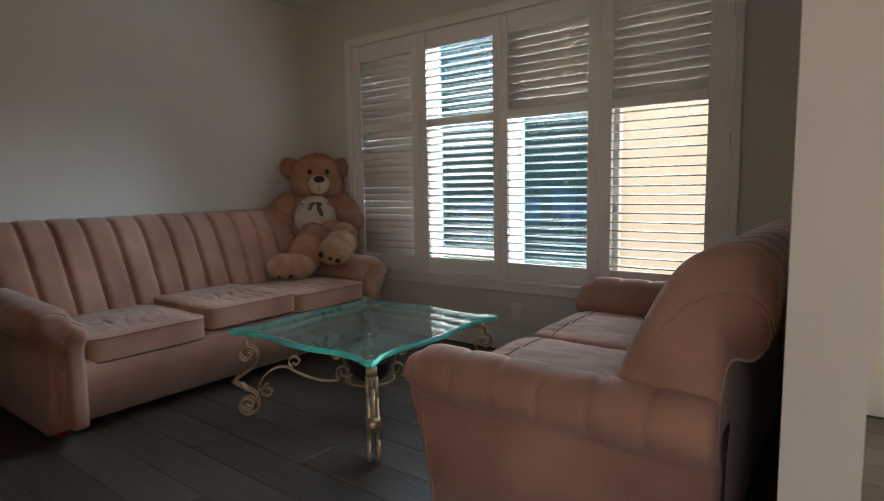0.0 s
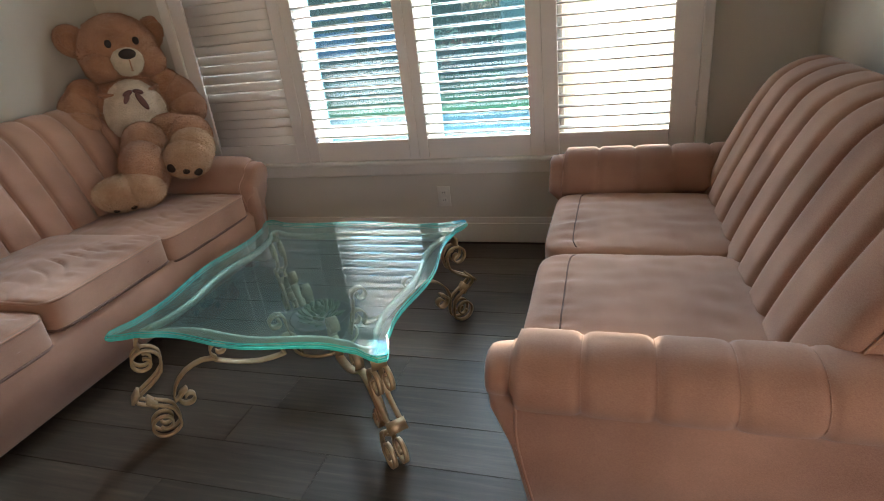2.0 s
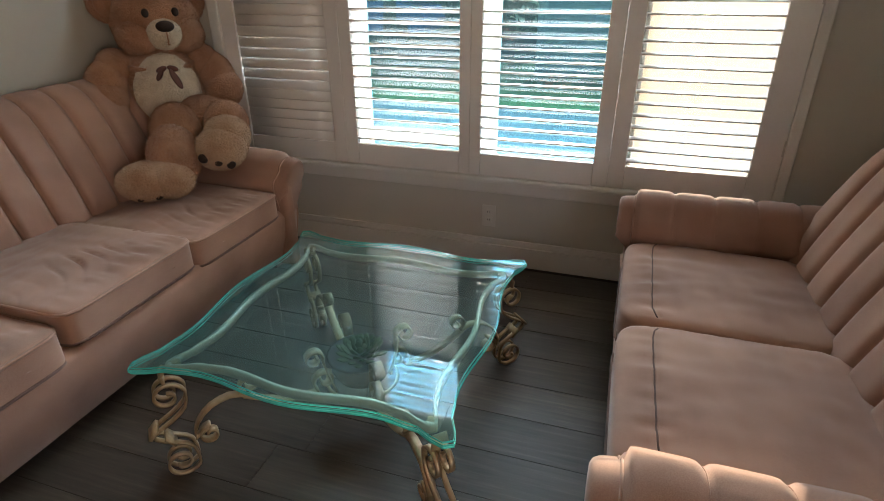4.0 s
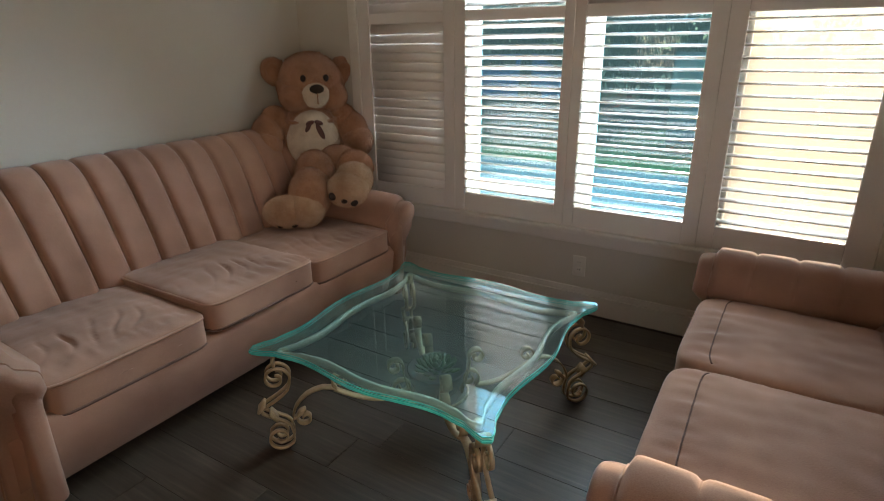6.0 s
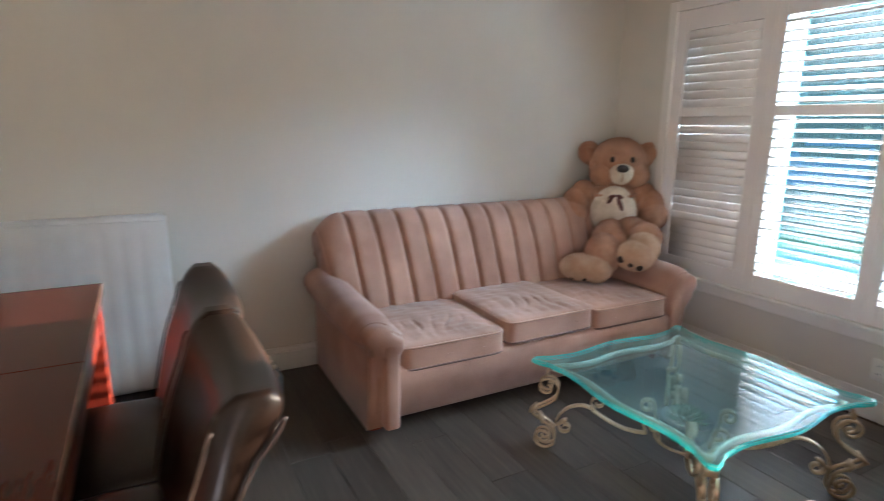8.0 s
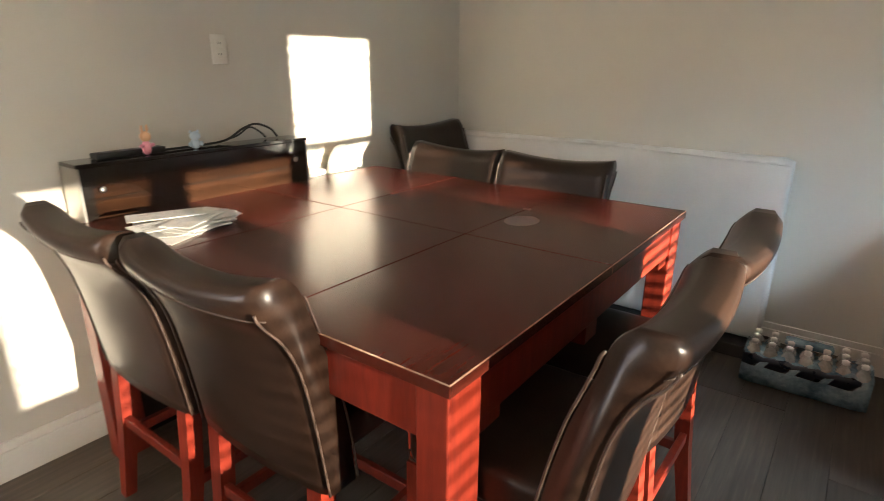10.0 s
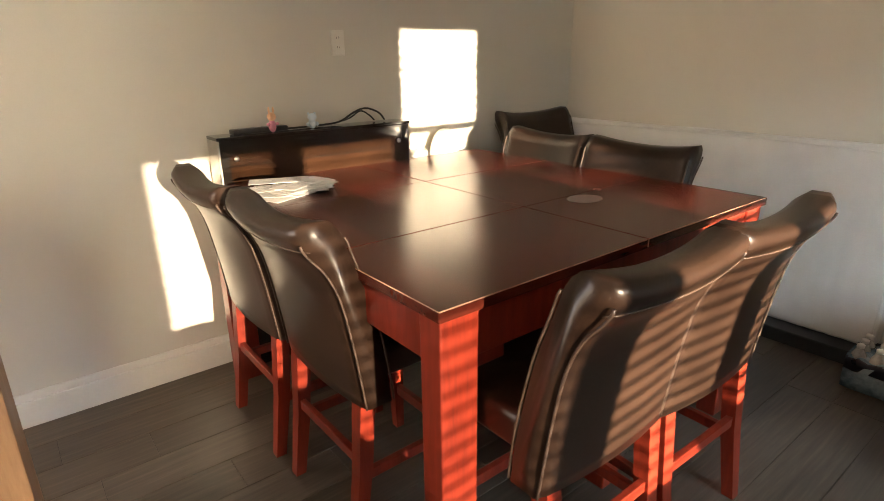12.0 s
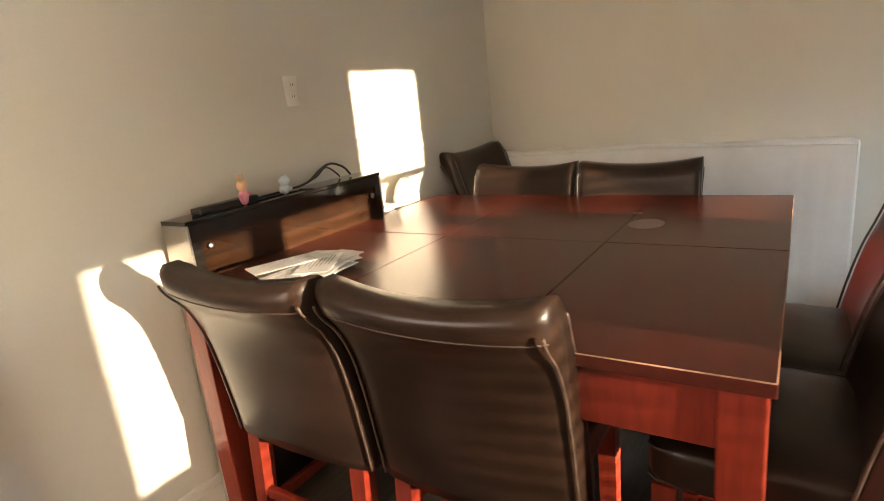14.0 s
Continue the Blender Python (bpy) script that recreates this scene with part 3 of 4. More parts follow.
# ---- sofas ----
def sofa(name, m, length, depth, cushions, arm, arm_tucks, channels, label, top=0.98, arm_high=0.635, rise_back=0.035, drop=0.0):
    """Channel-back sofa: local x forward (front at x = depth), y along its length, from 0 to length."""
    s = thing(name, m, label, "sofa", "matching sofas")
    seat = 0.365
    inner0, inner1 = arm, length - arm
    # base with a slightly tapered front
    rings = []
    for k in range(25):
        y = 0.085 + (length - 0.17) * k / 24
        w = 0.004 * noise.noise(Vector((y * 4, 1.3, 0)))
        rings.append([Vector((x, y, z)) for x, z in ((0.15, 0.055), (0.45, 0.05), (depth - 0.16, 0.05), (depth - 0.10 + w, 0.09), (depth - 0.055 + w, 0.24),
                                                     (depth - 0.045 + w, seat - 0.03), (depth - 0.07, seat), (0.5, seat), (0.25, seat), (0.16, seat))])
    part("base", loft(rings), M_VELVET, s)
    # channel-tufted back that rolls over at the top
    prof = smooth_path([(0.425, 0.36), (0.362, 0.55), (0.276, 0.75), (0.203, 0.88), (0.130, top - 0.012), (0.06, top), (0.008, top - 0.05), (0.0, top - 0.12), (0.03, top - 0.18), (0.085, top - 0.21), (0.10, 0.5), (0.11, 0.08)], 5)
    step = 16
    n = channels * step
    b0, b1 = inner0 - 0.10, inner1 + 0.10
    rings = []
    for k in range(n + 1):
        u = k / n
        y0 = b0 + (b1 - b0) * u
        f = (u * channels) % 1.0
        puff = 0.036 * (1 - abs(2 * f - 1) ** 7)
        end = 1 - max(0.0, (abs(2 * u - 1) - 0.84) / 0.16) ** 2 * 0.16
        ring = []
        for i, p in enumerate(prof):
            v = i / (len(prof) - 1)
            x, z = p.x, p.y
            q = Vector((prof[min(i + 1, len(prof) - 1)] - prof[max(i - 1, 0)]))
            nx, nz = q.y, -q.x
            ln = math.hypot(nx, nz) or 1
            k2 = puff * (1.0 if v < 0.28 else max(0.40, 1 - (v - 0.28) * 5) if v < 0.62 else max(0.0, 0.40 - (v - 0.62) * 3))
            # channels fan out a little towards the top
            fan = (u - 0.5) * 0.07 * min(1.0, max(0.0, (z - 0.4) / 0.5)) if v < 0.7 else (u - 0.5) * 0.07
            zz = 0.38 + (z + nz / ln * k2 - 0.38) * end if z > 0.38 else z
            ring.append(Vector((x + nx / ln * k2, y0 + fan, zz)))
        rings.append(ring)
    back = part("backrest", loft(rings), M_VELVET, s)
    half = len(prof) * 11 // 20
    # groove seams, darkened in colour for the shade between channels
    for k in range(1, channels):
        part("seam", tube([p + Vector((0.0005, 0, 0.0005)) for p in rings[k * step][:half:2]], 0.0030, 5), M_VELVET_SHADE, back)
    for rg in (rings[0], rings[-1]):
        part("welt", tube([p + Vector((0.001, 0, 0.001)) for p in rg[:-8]], 0.0042, 6), M_VELVET, back, "thin velvet welt")
    # arms: an upright panel with a rolled, tucked top
    for side in (0, 1):
        arm_top = arm_high - drop * side
        rings = []
        nx = max(arm_tucks * 12, 20)
        for k in range(nx + 1):
            u = k / nx
            x = 0.10 + (depth - 0.17) * u
            f = (u * arm_tucks) % 1.0
            tuck = 0.012 * (1 - abs(2 * f - 1) ** 8) - 0.010
            if k == nx:
                tuck = -0.03
            rise = rise_back * (1 - u) ** 1.5
            zt = arm_top + rise
            pts = [(0.05, 0.05), (0.05, 0.30), (0.05, zt - 0.19), (0.046, zt - 0.172)]
            pts += [(0.08 - 0.105 * math.cos(a) * (1 if a < 1.57 else 1.05), zt - 0.085 + 0.085 * math.sin(a)) for a in (-0.95, -0.55, -0.1, 0.35, 0.8, 1.2, 1.6, 2.0, 2.5, 3.05)]
            pts += [(arm + 0.035, zt - 0.125), (arm + 0.012, zt - 0.16), (arm - 0.005, 0.42), (arm - 0.03, 0.25), (arm - 0.05, 0.05)]
            ring = []
            for j, (a, z) in enumerate(pts):
                o = arm - a                                     # from the outer to the inner side
                w = tuck if 4 <= j <= 14 else 0.0
                cy, cz = arm / 2, zt - 0.085
                dy, dz = o - cy, z - cz
                ln = math.hypot(dy, dz) or 1
                o2, z2 = o + dy / ln * w, z + dz / ln * w
                ring.append(Vector((0.10 + (x - 0.10) * (0.95 if z2 < 0.1 else 1.0), arm - o2 if side == 0 else length - arm + o2, z2)))
            rings.append(ring)
        # the front end rounds off
        last = rings[-1]
        mid = sum(last, Vector()) / len(last)
        for dx, k in ((0.012, 0.985), (0.024, 0.95), (0.032, 0.88), (0.036, 0.75)):
            rings.append([Vector((p.x + dx * (1.7 if p.z > arm_top - 0.19 else 0.5), mid.y + (p.y - mid.y) * k, mid.z + (p.z - mid.z) * (1 - (1 - k) * (0.55 if p.z > mid.z else 0.12)))) for p in last])
        a_ob = part("arm", loft(rings), M_VELVET, s)
        for k in range(1, arm_tucks):
            part("seam", tube(smooth_path(rings[k * 12][4:15], 3), 0.0014, 5), M_VELVET, a_ob)
        if arm_tucks == 1:                              # padded upright on the facing
            y0, y1 = (arm - 0.092, arm - 0.012) if side == 0 else (length - arm + 0.012, length - arm + 0.092)
            part("facing_pad", box(depth - 0.13, depth - 0.026, y0, y1, 0.06, arm_top - 0.13, 0.022, 4), M_VELVET, a_ob)
        # welt round the front facing
        part("welt", tube(smooth_path(last, 3), 0.0042, 6), M_VELVET, a_ob, "thin velvet welt")
    # seat cushions with piping
    cw = (inner1 - inner0) / cushions
    for c in range(cushions):
        y = inner0 + cw * (c + 0.5)
        lx = depth - 0.43
        front_seam = [] if cushions == 2 else None
        cu = part("seat_cushion", puffy(lx, cw - 0.006, 0.142 if cushions == 3 else 0.134, 0.014, 74 if cushions == 3 else 50, 0.0035 if cushions == 3 else 0.004, seed=c * 1.7 + length, fold=(0.0115, 0.0105, 0.005)[c] if cushions == 3 else 0.002, line=front_seam, across=0.68, square=13.0 if cushions == 3 else 8.0), M_VELVET, s, at=pose(0.375 + lx / 2 + 0.008, y, seat - 0.022 + ((-0.018, 0.016, -0.004)[c] if cushions == 3 else 0.0), 0, 0, (-0.6, 0.7, -0.4)[c % 3]))
        if front_seam:
            part("seam", tube([p + Vector((0, 0, 0.0015)) for p in front_seam], 0.0026, 5), M_VELVET_SHADE, cu)
        for z in (0.018, 0.128) if cushions == 3 else (0.018,):
            hx, hy = lx / 2 * 0.995 + 0.001, (cw - 0.006) / 2 * 0.995 + 0.001
            pth = []
            for k in range(-30, 31):
                a = math.radians(k * 4.4)
                f = (abs(math.cos(a)) ** 13 + abs(math.sin(a)) ** 13) ** (-1 / 13)
                pth.append(Vector((hx * math.cos(a) * f, hy * math.sin(a) * f, z)))
            # lower piping takes the dark velvet, a shadow line painted under the cushion
            part("piping", tube(pth, 0.0060, 6), M_VELVET_SHADE if z < 0.1 else M_VELVET, cu)
    for x in (0.16, depth - 0.2):
        for y in (0.12, length - 0.12):
            part("foot", box(x - 0.03, x + 0.03, y - 0.03, y + 0.03, 0.0, 0.052, 0.005), M_MAHOG, s, "short dark wooden foot", smooth=False)
    return s


sofa("sofa", pose(-3.54, 1.22, 0), 2.22, 1.07, 3, 0.21, 1, 13, "dusty rose velvet three-seat sofa with channel-tufted back", 0.965)
sofa("loveseat", pose(0.125, 3.40, 0, 0, 0, 180), 1.63, 1.065, 2, 0.21, 6, 9, "dusty rose velvet loveseat with tucked arms, partly sunlit", 0.955, 0.63, 0.0, 0.028)

# ---- glass coffee table ----
CT = (-1.721, 2.437)
coffee = thing("coffee_table", pose(CT[0], CT[1], 0), "square glass coffee table on gilt scrolled iron legs", "table")


def outline(n=26):
    """A square with blunt flared corners and wavy sides."""
    pts = []
    for s in range(4):
        for k in range(n):
            u = -1 + 2 * k / n
            a = abs(u)
            if a < 0.55:
                r = 0.472 - 0.016 * (1 - math.cos(math.pi * a / 0.55))
            else:
                w = (a - 0.55) / 0.45
                r = 0.440 + 0.066 * w ** 1.7
            if 0.74 < a < 0.80:
                r -= 0.006
            cut = 0.0 if a < 0.90 else ((a - 0.90) / 0.10) ** 1.5 * 0.034
            x, y = u * 0.502 - math.copysign(cut * 0.5, u), r - cut
            c, sn = math.cos(s * math.pi / 2), math.sin(s * math.pi / 2)
            pts.append((x * c + y * sn, -x * sn + y * c))
    return pts


ol = outline()
GT = 0.446
def ol_ring(k, z):
    return [Vector((x * k, y * k * 1.02, z)) for x, y in ol]


def sheet_pair(name, lower, upper, material):
    """The two faces of a glass slab, both turned upwards."""
    me = bpy.data.meshes.new(name)
    n = len(lower)
    me.from_pydata(lower + upper, [], [tuple(range(n)), tuple(range(n, 2 * n))])
    if me.polygons[0].normal.z < 0:
        me.flip_normals()
    me.materials.append(material)
    return new(name, me)


glass_top = sheet_pair("glass_top", ol_ring(0.995, GT - 0.022), ol_ring(0.995, GT), M_GLASS)
glass_top.parent = coffee
glass_top["label"] = "thick clear green-tinted glass"
for i in range(4):
    z0, z1 = GT - 0.0225 + i * 0.0058, GT - 0.0225 + i * 0.0058 + 0.0042
    k = (0.992, 1.0, 1.0, 0.992)[i]
    own = bmesh.new()
    ra, rb = [own.verts.new(p) for p in ol_ring(k, z0)], [own.verts.new(p) for p in ol_ring(k, z1)]
    rd = [own.verts.new(p) for p in ol_ring(k - 0.003, z1 + 0.0006)]
    nn = len(ra)
    for q in range(nn):
        j = (q + 1) % nn
        own.faces.new((ra[q], ra[j], rb[j], rb[q])); own.faces.new((rb[q], rb[j], rd[j], rd[q]))
    e = part("edge_step", own, M_EDGE, glass_top, "stepped teal glass edge", smooth=False)
    e.visible_shadow = False
glass_top.visible_shadow = False


def spiral(c, r0, r1, a0, turns, n=22):
    """Points of a spiral in a vertical plane: (out, up)."""
    return [(c[0] + (r0 + (r1 - r0) * k / n) * math.cos(a0 + turns * 2 * math.pi * k / n), c[1] + (r0 + (r1 - r0) * k / n) * math.sin(a0 + turns * 2 * math.pi * k / n)) for k in range(n + 1)]


# frame ring under the glass
inner = [(x * 0.865, y * 0.865 * 1.02) for x, y in ol]
rr = []
for (x, y) in inner:
    f = 0.965
    rr.append([Vector((x, y, GT - 0.05)), Vector((x, y, GT - 0.026)), Vector((x * f, y * f, GT - 0.026)), Vector((x * f, y * f, GT - 0.05))])
part("top_frame", loft(rr + [rr[0]], caps=False), M_FRAME, coffee)
for q in range(4):
    ang = math.pi / 4 + q * math.pi / 2
    d = Vector((math.cos(ang), math.sin(ang), 0))
    sd = Vector((-d.y, d.x, 0))
    at = lambda o, z: d * o + Vector((0, 0, z))
    # an S of twin strips: a scroll under the glass, a knee outwards, a scroll on the floor
    leg_pts = spiral((0.606, 0.312), 0.012, 0.050, math.pi / 2, 1.25) + [(0.566, 0.262), (0.612, 0.222), (0.668, 0.186)]
    leg_pts += [(0.650, 0.160), (0.605, 0.134), (0.570, 0.104)] + spiral((0.612, 0.055), 0.052, 0.014, math.pi + 0.3, 1.4)
    path = [at(o, z) for o, z in leg_pts]
    twin = None
    for off in (-0.019, 0.019):
        twin = bar([p + sd * off for p in smooth_path(path, 2)], 0.015, 0.008, sd, twin)
    leg = part("leg", twin, M_BRASS, coffee, "scrolled gilt iron leg")
    # post from the upper scroll to the frame, and the square clasp at the knee
    part("post", bar([at(0.606, 0.360), at(0.612, 0.385), at(0.600, GT - 0.045)], 0.046, 0.008, sd), M_BRASS, leg)
    for o0, z0, o1, z1 in ((0.655, 0.206, 0.680, 0.178), (0.640, 0.164, 0.615, 0.132)):
        part("clasp", bar([at(o0, z0), at(o1, z1)], 0.058, 0.010, sd), M_BRASS, leg)
    # scroll brace that runs inwards, up to the frame and on to the planter
    bp = [at(o, z) for o, z in spiral((0.515, 0.118), 0.010, 0.036, 0.4, 1.2) + [(0.560, 0.120), (0.545, 0.175), (0.500, 0.222), (0.44, 0.240), (0.395, 0.228)] + spiral((0.375, 0.262), 0.034, 0.012, -1.0, 1.1)]
    part("brace", bar(smooth_path(bp, 2), 0.030, 0.006, sd), M_BRASS, coffee)
    ip = [at(o, z) for o, z in [(0.40, 0.225), (0.33, 0.185), (0.25, 0.155), (0.17, 0.150)] + spiral((0.135, 0.19), 0.042, 0.012, -0.9, 1.2)]
    part("brace", bar(smooth_path(ip, 2), 0.030, 0.006, sd), M_BRASS, coffee)
    # upright scroll that holds the planter
    hp = [at(o, z) for o, z in [(0.10, 0.13), (0.12, 0.20), (0.135, 0.27)] + spiral((0.165, 0.285), 0.034, 0.012, 3.3, -1.2)]
    part("holder_scroll", bar(smooth_path(hp, 2), 0.034, 0.007, sd), M_BRASS, coffee)
    part("frame_tab", box(-0.012, 0.012, -0.012, 0.012, 0, 0.02, 0.002), M_BRASS, coffee, at=Matrix.Translation(at(0.565, GT - 0.046)))
ring = [(0.125 * math.cos(a * math.pi / 10), 0.125 * math.sin(a * math.pi / 10), 0.15) for a in range(21)]
part("planter_ring", tube(ring, 0.006, 6), M_BRASS, coffee)

pot = thing("potted_plant", pose(CT[0], CT[1], 0.145), "small round succulent plant in a dark bowl under the glass", "plant")
bowl = [(0.055, 0.0), (0.085, 0.02), (0.105, 0.06), (0.11, 0.10), (0.118, 0.108), (0.11, 0.112), (0.098, 0.095), (0.0, 0.09)]
part("bowl", loft([[Vector((max(r, 0.001) * math.cos(a * math.pi / 12), max(r, 0.001) * math.sin(a * math.pi / 12), z)) for a in range(24)] for r, z in bowl]), M_PLASTIC_B, pot)
rng = random.Random(9)
for k in range(46):
    a, t = k * 2.4, (k / 46) ** 0.6
    L = 0.030 + 0.024 * t
    own = bmesh.new()
    bmesh.ops.create_uvsphere(own, u_segments=8, v_segments=6, radius=1)
    for v in own.verts:
        v.co = ((v.co.x + 1) * L / 2, v.co.y * 0.015 * (1 - 0.4 * abs(v.co.x)), v.co.z * 0.005 + 0.012 * ((v.co.x + 1) / 2) ** 2)
    part("leaf", own, M_LEAF, pot, at=pose(math.cos(a) * 0.05 * t, math.sin(a) * 0.05 * t, 0.10 + 0.035 * (1 - t), 0, -70 + 62 * t + rng.uniform(-6, 6), math.degrees(a)))

# ---- the teddy bear: one plain mesh ----
def bear():
    bm = bmesh.new()
    R = lambda x, y, z: Euler((radians(x), radians(y), radians(z))).to_matrix()
    yaw = -37
    F = R(0, 0, yaw)
    hc = Vector((-3.315, 3.515, 1.216))
    L = lambda x, y, z: hc + F @ Vector((x, y, z))
    g = dict(bm=bm, rough=0.035, freq=6.0)
    ball(hc, (0.192, 0.210, 0.200), F, 28, index=0, **g)
    for s in (-1, 1):
        ball(L(-0.035, s * 0.205, 0.082), (0.052, 0.080, 0.092), F @ R(s * -38, 0, 0), 18, index=0, **g)
        ball(L(0.010, s * 0.208, 0.080), (0.016, 0.050, 0.060), F @ R(s * -38, 0, 0), 14, index=0, **g)
        ball(L(0.178, s * 0.068, 0.050), (0.014, 0.017, 0.021), F, 12, bm, 2)
        ball(L(0.085, s * 0.105, -0.060), (0.105, 0.105, 0.095), F, 18, index=0, **g)
    ball(L(0.150, 0, -0.045), (0.085, 0.088, 0.078), F, 22, bm, 1, 0.02, 6)
    ball(L(0.226, 0, -0.010), (0.024, 0.043, 0.027), F, 16, bm, 2)
    tube([L(0.236, 0, -0.03), L(0.239, 0, -0.06), L(0.226, 0, -0.095)], 0.003, 6, bm)
    # trunk and pale tummy
    tc = Vector((-3.29, 3.45, 0.83))
    T = lambda x, y, z: tc + F @ Vector((x, y, z))
    ball(tc, (0.19, 0.215, 0.235), F, 28, index=0, **g)
    ball(T(0.0, 0, 0.13), (0.155, 0.20, 0.15), F, 20, index=0, **g)
    ball(T(0.088, 0, 0.050), (0.138, 0.165, 0.200), F, 24, bm, 1, 0.02, 6)
    # arms: teardrops that hang from the shoulders
    for s in (-1, 1):
        ball(T(0.02, s * 0.205, 0.185), (0.085, 0.090, 0.095), F, 18, index=0, **g)
        ball(T(0.045, s * 0.262, 0.115), (0.100, 0.098, 0.125), F @ R(s * 18, -16, 0), 20, index=0, **g)
        ball(T(0.085, s * 0.280, 0.045), (0.112, 0.102, 0.100), F @ R(s * 10, 12, s * -8), 22, index=0, **g)
    # one leg comes forward and down to a foot on the seat
    ball(Vector((-3.05, 3.22, 0.735)), (0.150, 0.125, 0.140), R(0, 25, -50), 20, index=0, **g)
    ball(Vector((-2.955, 3.07, 0.665)), (0.170, 0.120, 0.130), R(0, 32, -52), 20, index=0, **g)
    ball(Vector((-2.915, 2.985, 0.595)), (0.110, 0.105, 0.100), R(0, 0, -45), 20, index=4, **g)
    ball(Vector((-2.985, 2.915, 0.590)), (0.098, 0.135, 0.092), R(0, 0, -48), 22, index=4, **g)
    # the other bends over the arm, its foot hanging inwards
    ball(Vector((-3.00, 3.385, 0.770)), (0.180, 0.115, 0.115), R(0, 2, -8), 20, index=0, **g)
    ball(Vector((-2.835, 3.330, 0.775)), (0.115, 0.105, 0.105), R(0, 10, -30), 20, index=0, **g)
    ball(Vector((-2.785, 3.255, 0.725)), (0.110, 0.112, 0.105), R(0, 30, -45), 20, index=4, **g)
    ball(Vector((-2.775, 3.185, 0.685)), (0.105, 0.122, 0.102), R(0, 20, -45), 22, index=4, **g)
    for c in ((-2.984, 2.852, 0.535), (-2.926, 2.898, 0.535), (-2.795, 3.078, 0.665), (-2.742, 3.112, 0.645), (-2.706, 3.150, 0.625)):
        ball(Vector(c), (0.024, 0.022, 0.024), None, 12, bm, 2)
    # ribbon
    tube([T(0.17 * math.cos(a * 0.2), 0.17 * math.sin(a * 0.2), 0.205 - 0.03 * math.cos(a * 0.2)) for a in range(-7, 8)], 0.013, 8, bm)
    for s in (-1, 1):
        ball(T(0.200, s * 0.026, 0.185), (0.010, 0.028, 0.014), F @ R(s * -20, 0, 0), 12, bm, 3)
    ball(T(0.215, 0.030, 0.135), (0.006, 0.017, 0.052), F @ R(22, -8, 0), 12, bm, 3)
    ball(T(0.210, -0.040, 0.160), (0.006, 0.013, 0.030), F @ R(-35, -8, 0), 12, bm, 3)
    # short plush pile over the furry parts
    r = random.Random(31)
    bm.normal_update()
    furry = [(f.calc_center_median(), f.normal.copy(), f.material_index, [v.co.copy() for v in f.verts], f.calc_area()) for f in bm.faces if f.material_index in (0, 1, 4)]
    for c, nrm, mi, vs, area in furry:
        for _ in range(max(1, round(area * 30000))):
            a, b = r.random(), r.random()
            if len(vs) == 4:
                p = (vs[0] * (1 - a) + vs[1] * a) * (1 - b) + (vs[3] * (1 - a) + vs[2] * a) * b
            else:
                a, b = (a, b) if a + b < 1 else (1 - a, 1 - b)
                p = vs[0] + (vs[1] - vs[0]) * a + (vs[2] - vs[0]) * b
            d = (nrm * 0.7 + Vector((r.uniform(-0.7, 0.7), r.uniform(-0.7, 0.7), r.uniform(-1.0, 0.3)))).normalized() * r.uniform(0.005, 0.011)
            t = d.cross(nrm + Vector((r.uniform(-0.3, 0.3), r.uniform(-0.3, 0.3), 0.01))).normalized() * 0.0022
            f = bm.faces.new((bm.verts.new(p - t - nrm * 0.002), bm.verts.new(p + t - nrm * 0.002), bm.verts.new(p + d)))
            f.material_index = mi
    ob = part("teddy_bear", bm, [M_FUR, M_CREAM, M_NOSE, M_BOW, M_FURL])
    return tagged(ob, "large honey-brown plush teddy bear slumped on the sofa corner", "teddy bear")


bear()

# ---- dining table ----
TX0, TX1, TY0, TY1, TZ = -2.585, -1.02, -1.365, 0.262, 0.915
table = thing("dining_table", pose((TX0 + TX1) / 2, (TY0 + TY1) / 2, 0), "large square counter-height mahogany dining table with worn edges", "table")
hx, hy = (TX1 - TX0) / 2, (TY1 - TY0) / 2
cx, cy = (TX0 + TX1) / 2, (TY0 + TY1) / 2
xs, ys = [-hx, 0.0, hx], [-hy, -0.83 - cy, -0.24 - cy, hy]
for i in range(2):
    for j in range(3):
        bd = box(xs[i] + 0.0004, xs[i + 1] - 0.0004, ys[j] + 0.0004, ys[j + 1] - 0.0004, TZ - 0.03, TZ - 0.0004 * ((i + j) % 2), 0.0022, 1)
        bd.normal_update()
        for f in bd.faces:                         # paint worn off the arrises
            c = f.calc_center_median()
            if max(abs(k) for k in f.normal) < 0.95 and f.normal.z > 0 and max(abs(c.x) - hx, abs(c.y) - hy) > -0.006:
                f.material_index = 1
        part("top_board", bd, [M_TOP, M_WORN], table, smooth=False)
rng = random.Random(2)
for sx in (-1, 1):
    part("apron", box(sx * (hx - 0.03) - 0.012, sx * (hx - 0.03) + 0.012, -hy + 0.0905, hy - 0.0905, TZ - 0.155, TZ - 0.031, 0.002), M_MAHOG, table, smooth=False)
    part("apron", box(-hx + 0.1245, hx - 0.1245, sx * (hy - 0.03) - 0.012, sx * (hy - 0.03) + 0.012, TZ - 0.155, TZ - 0.031, 0.002), M_MAHOG, table, smooth=False)
    for sy in (-1, 1):
        x, y = sx * (hx - 0.068), sy * (hy - 0.051)
        lg = box(x - 0.056, x + 0.056, y - 0.039, y + 0.039, 0.0, TZ - 0.031, 0.004)
        part("leg", lg, M_MAHOG, table, smooth=False)
        part("corner_block", box(min(x - sx * 0.0565, x - sx * 0.15), max(x - sx * 0.0565, x - sx * 0.15), y - 0.03, y + 0.03, TZ - 0.19, TZ - 0.1555, 0.003), M_MAHOG, table, smooth=False)
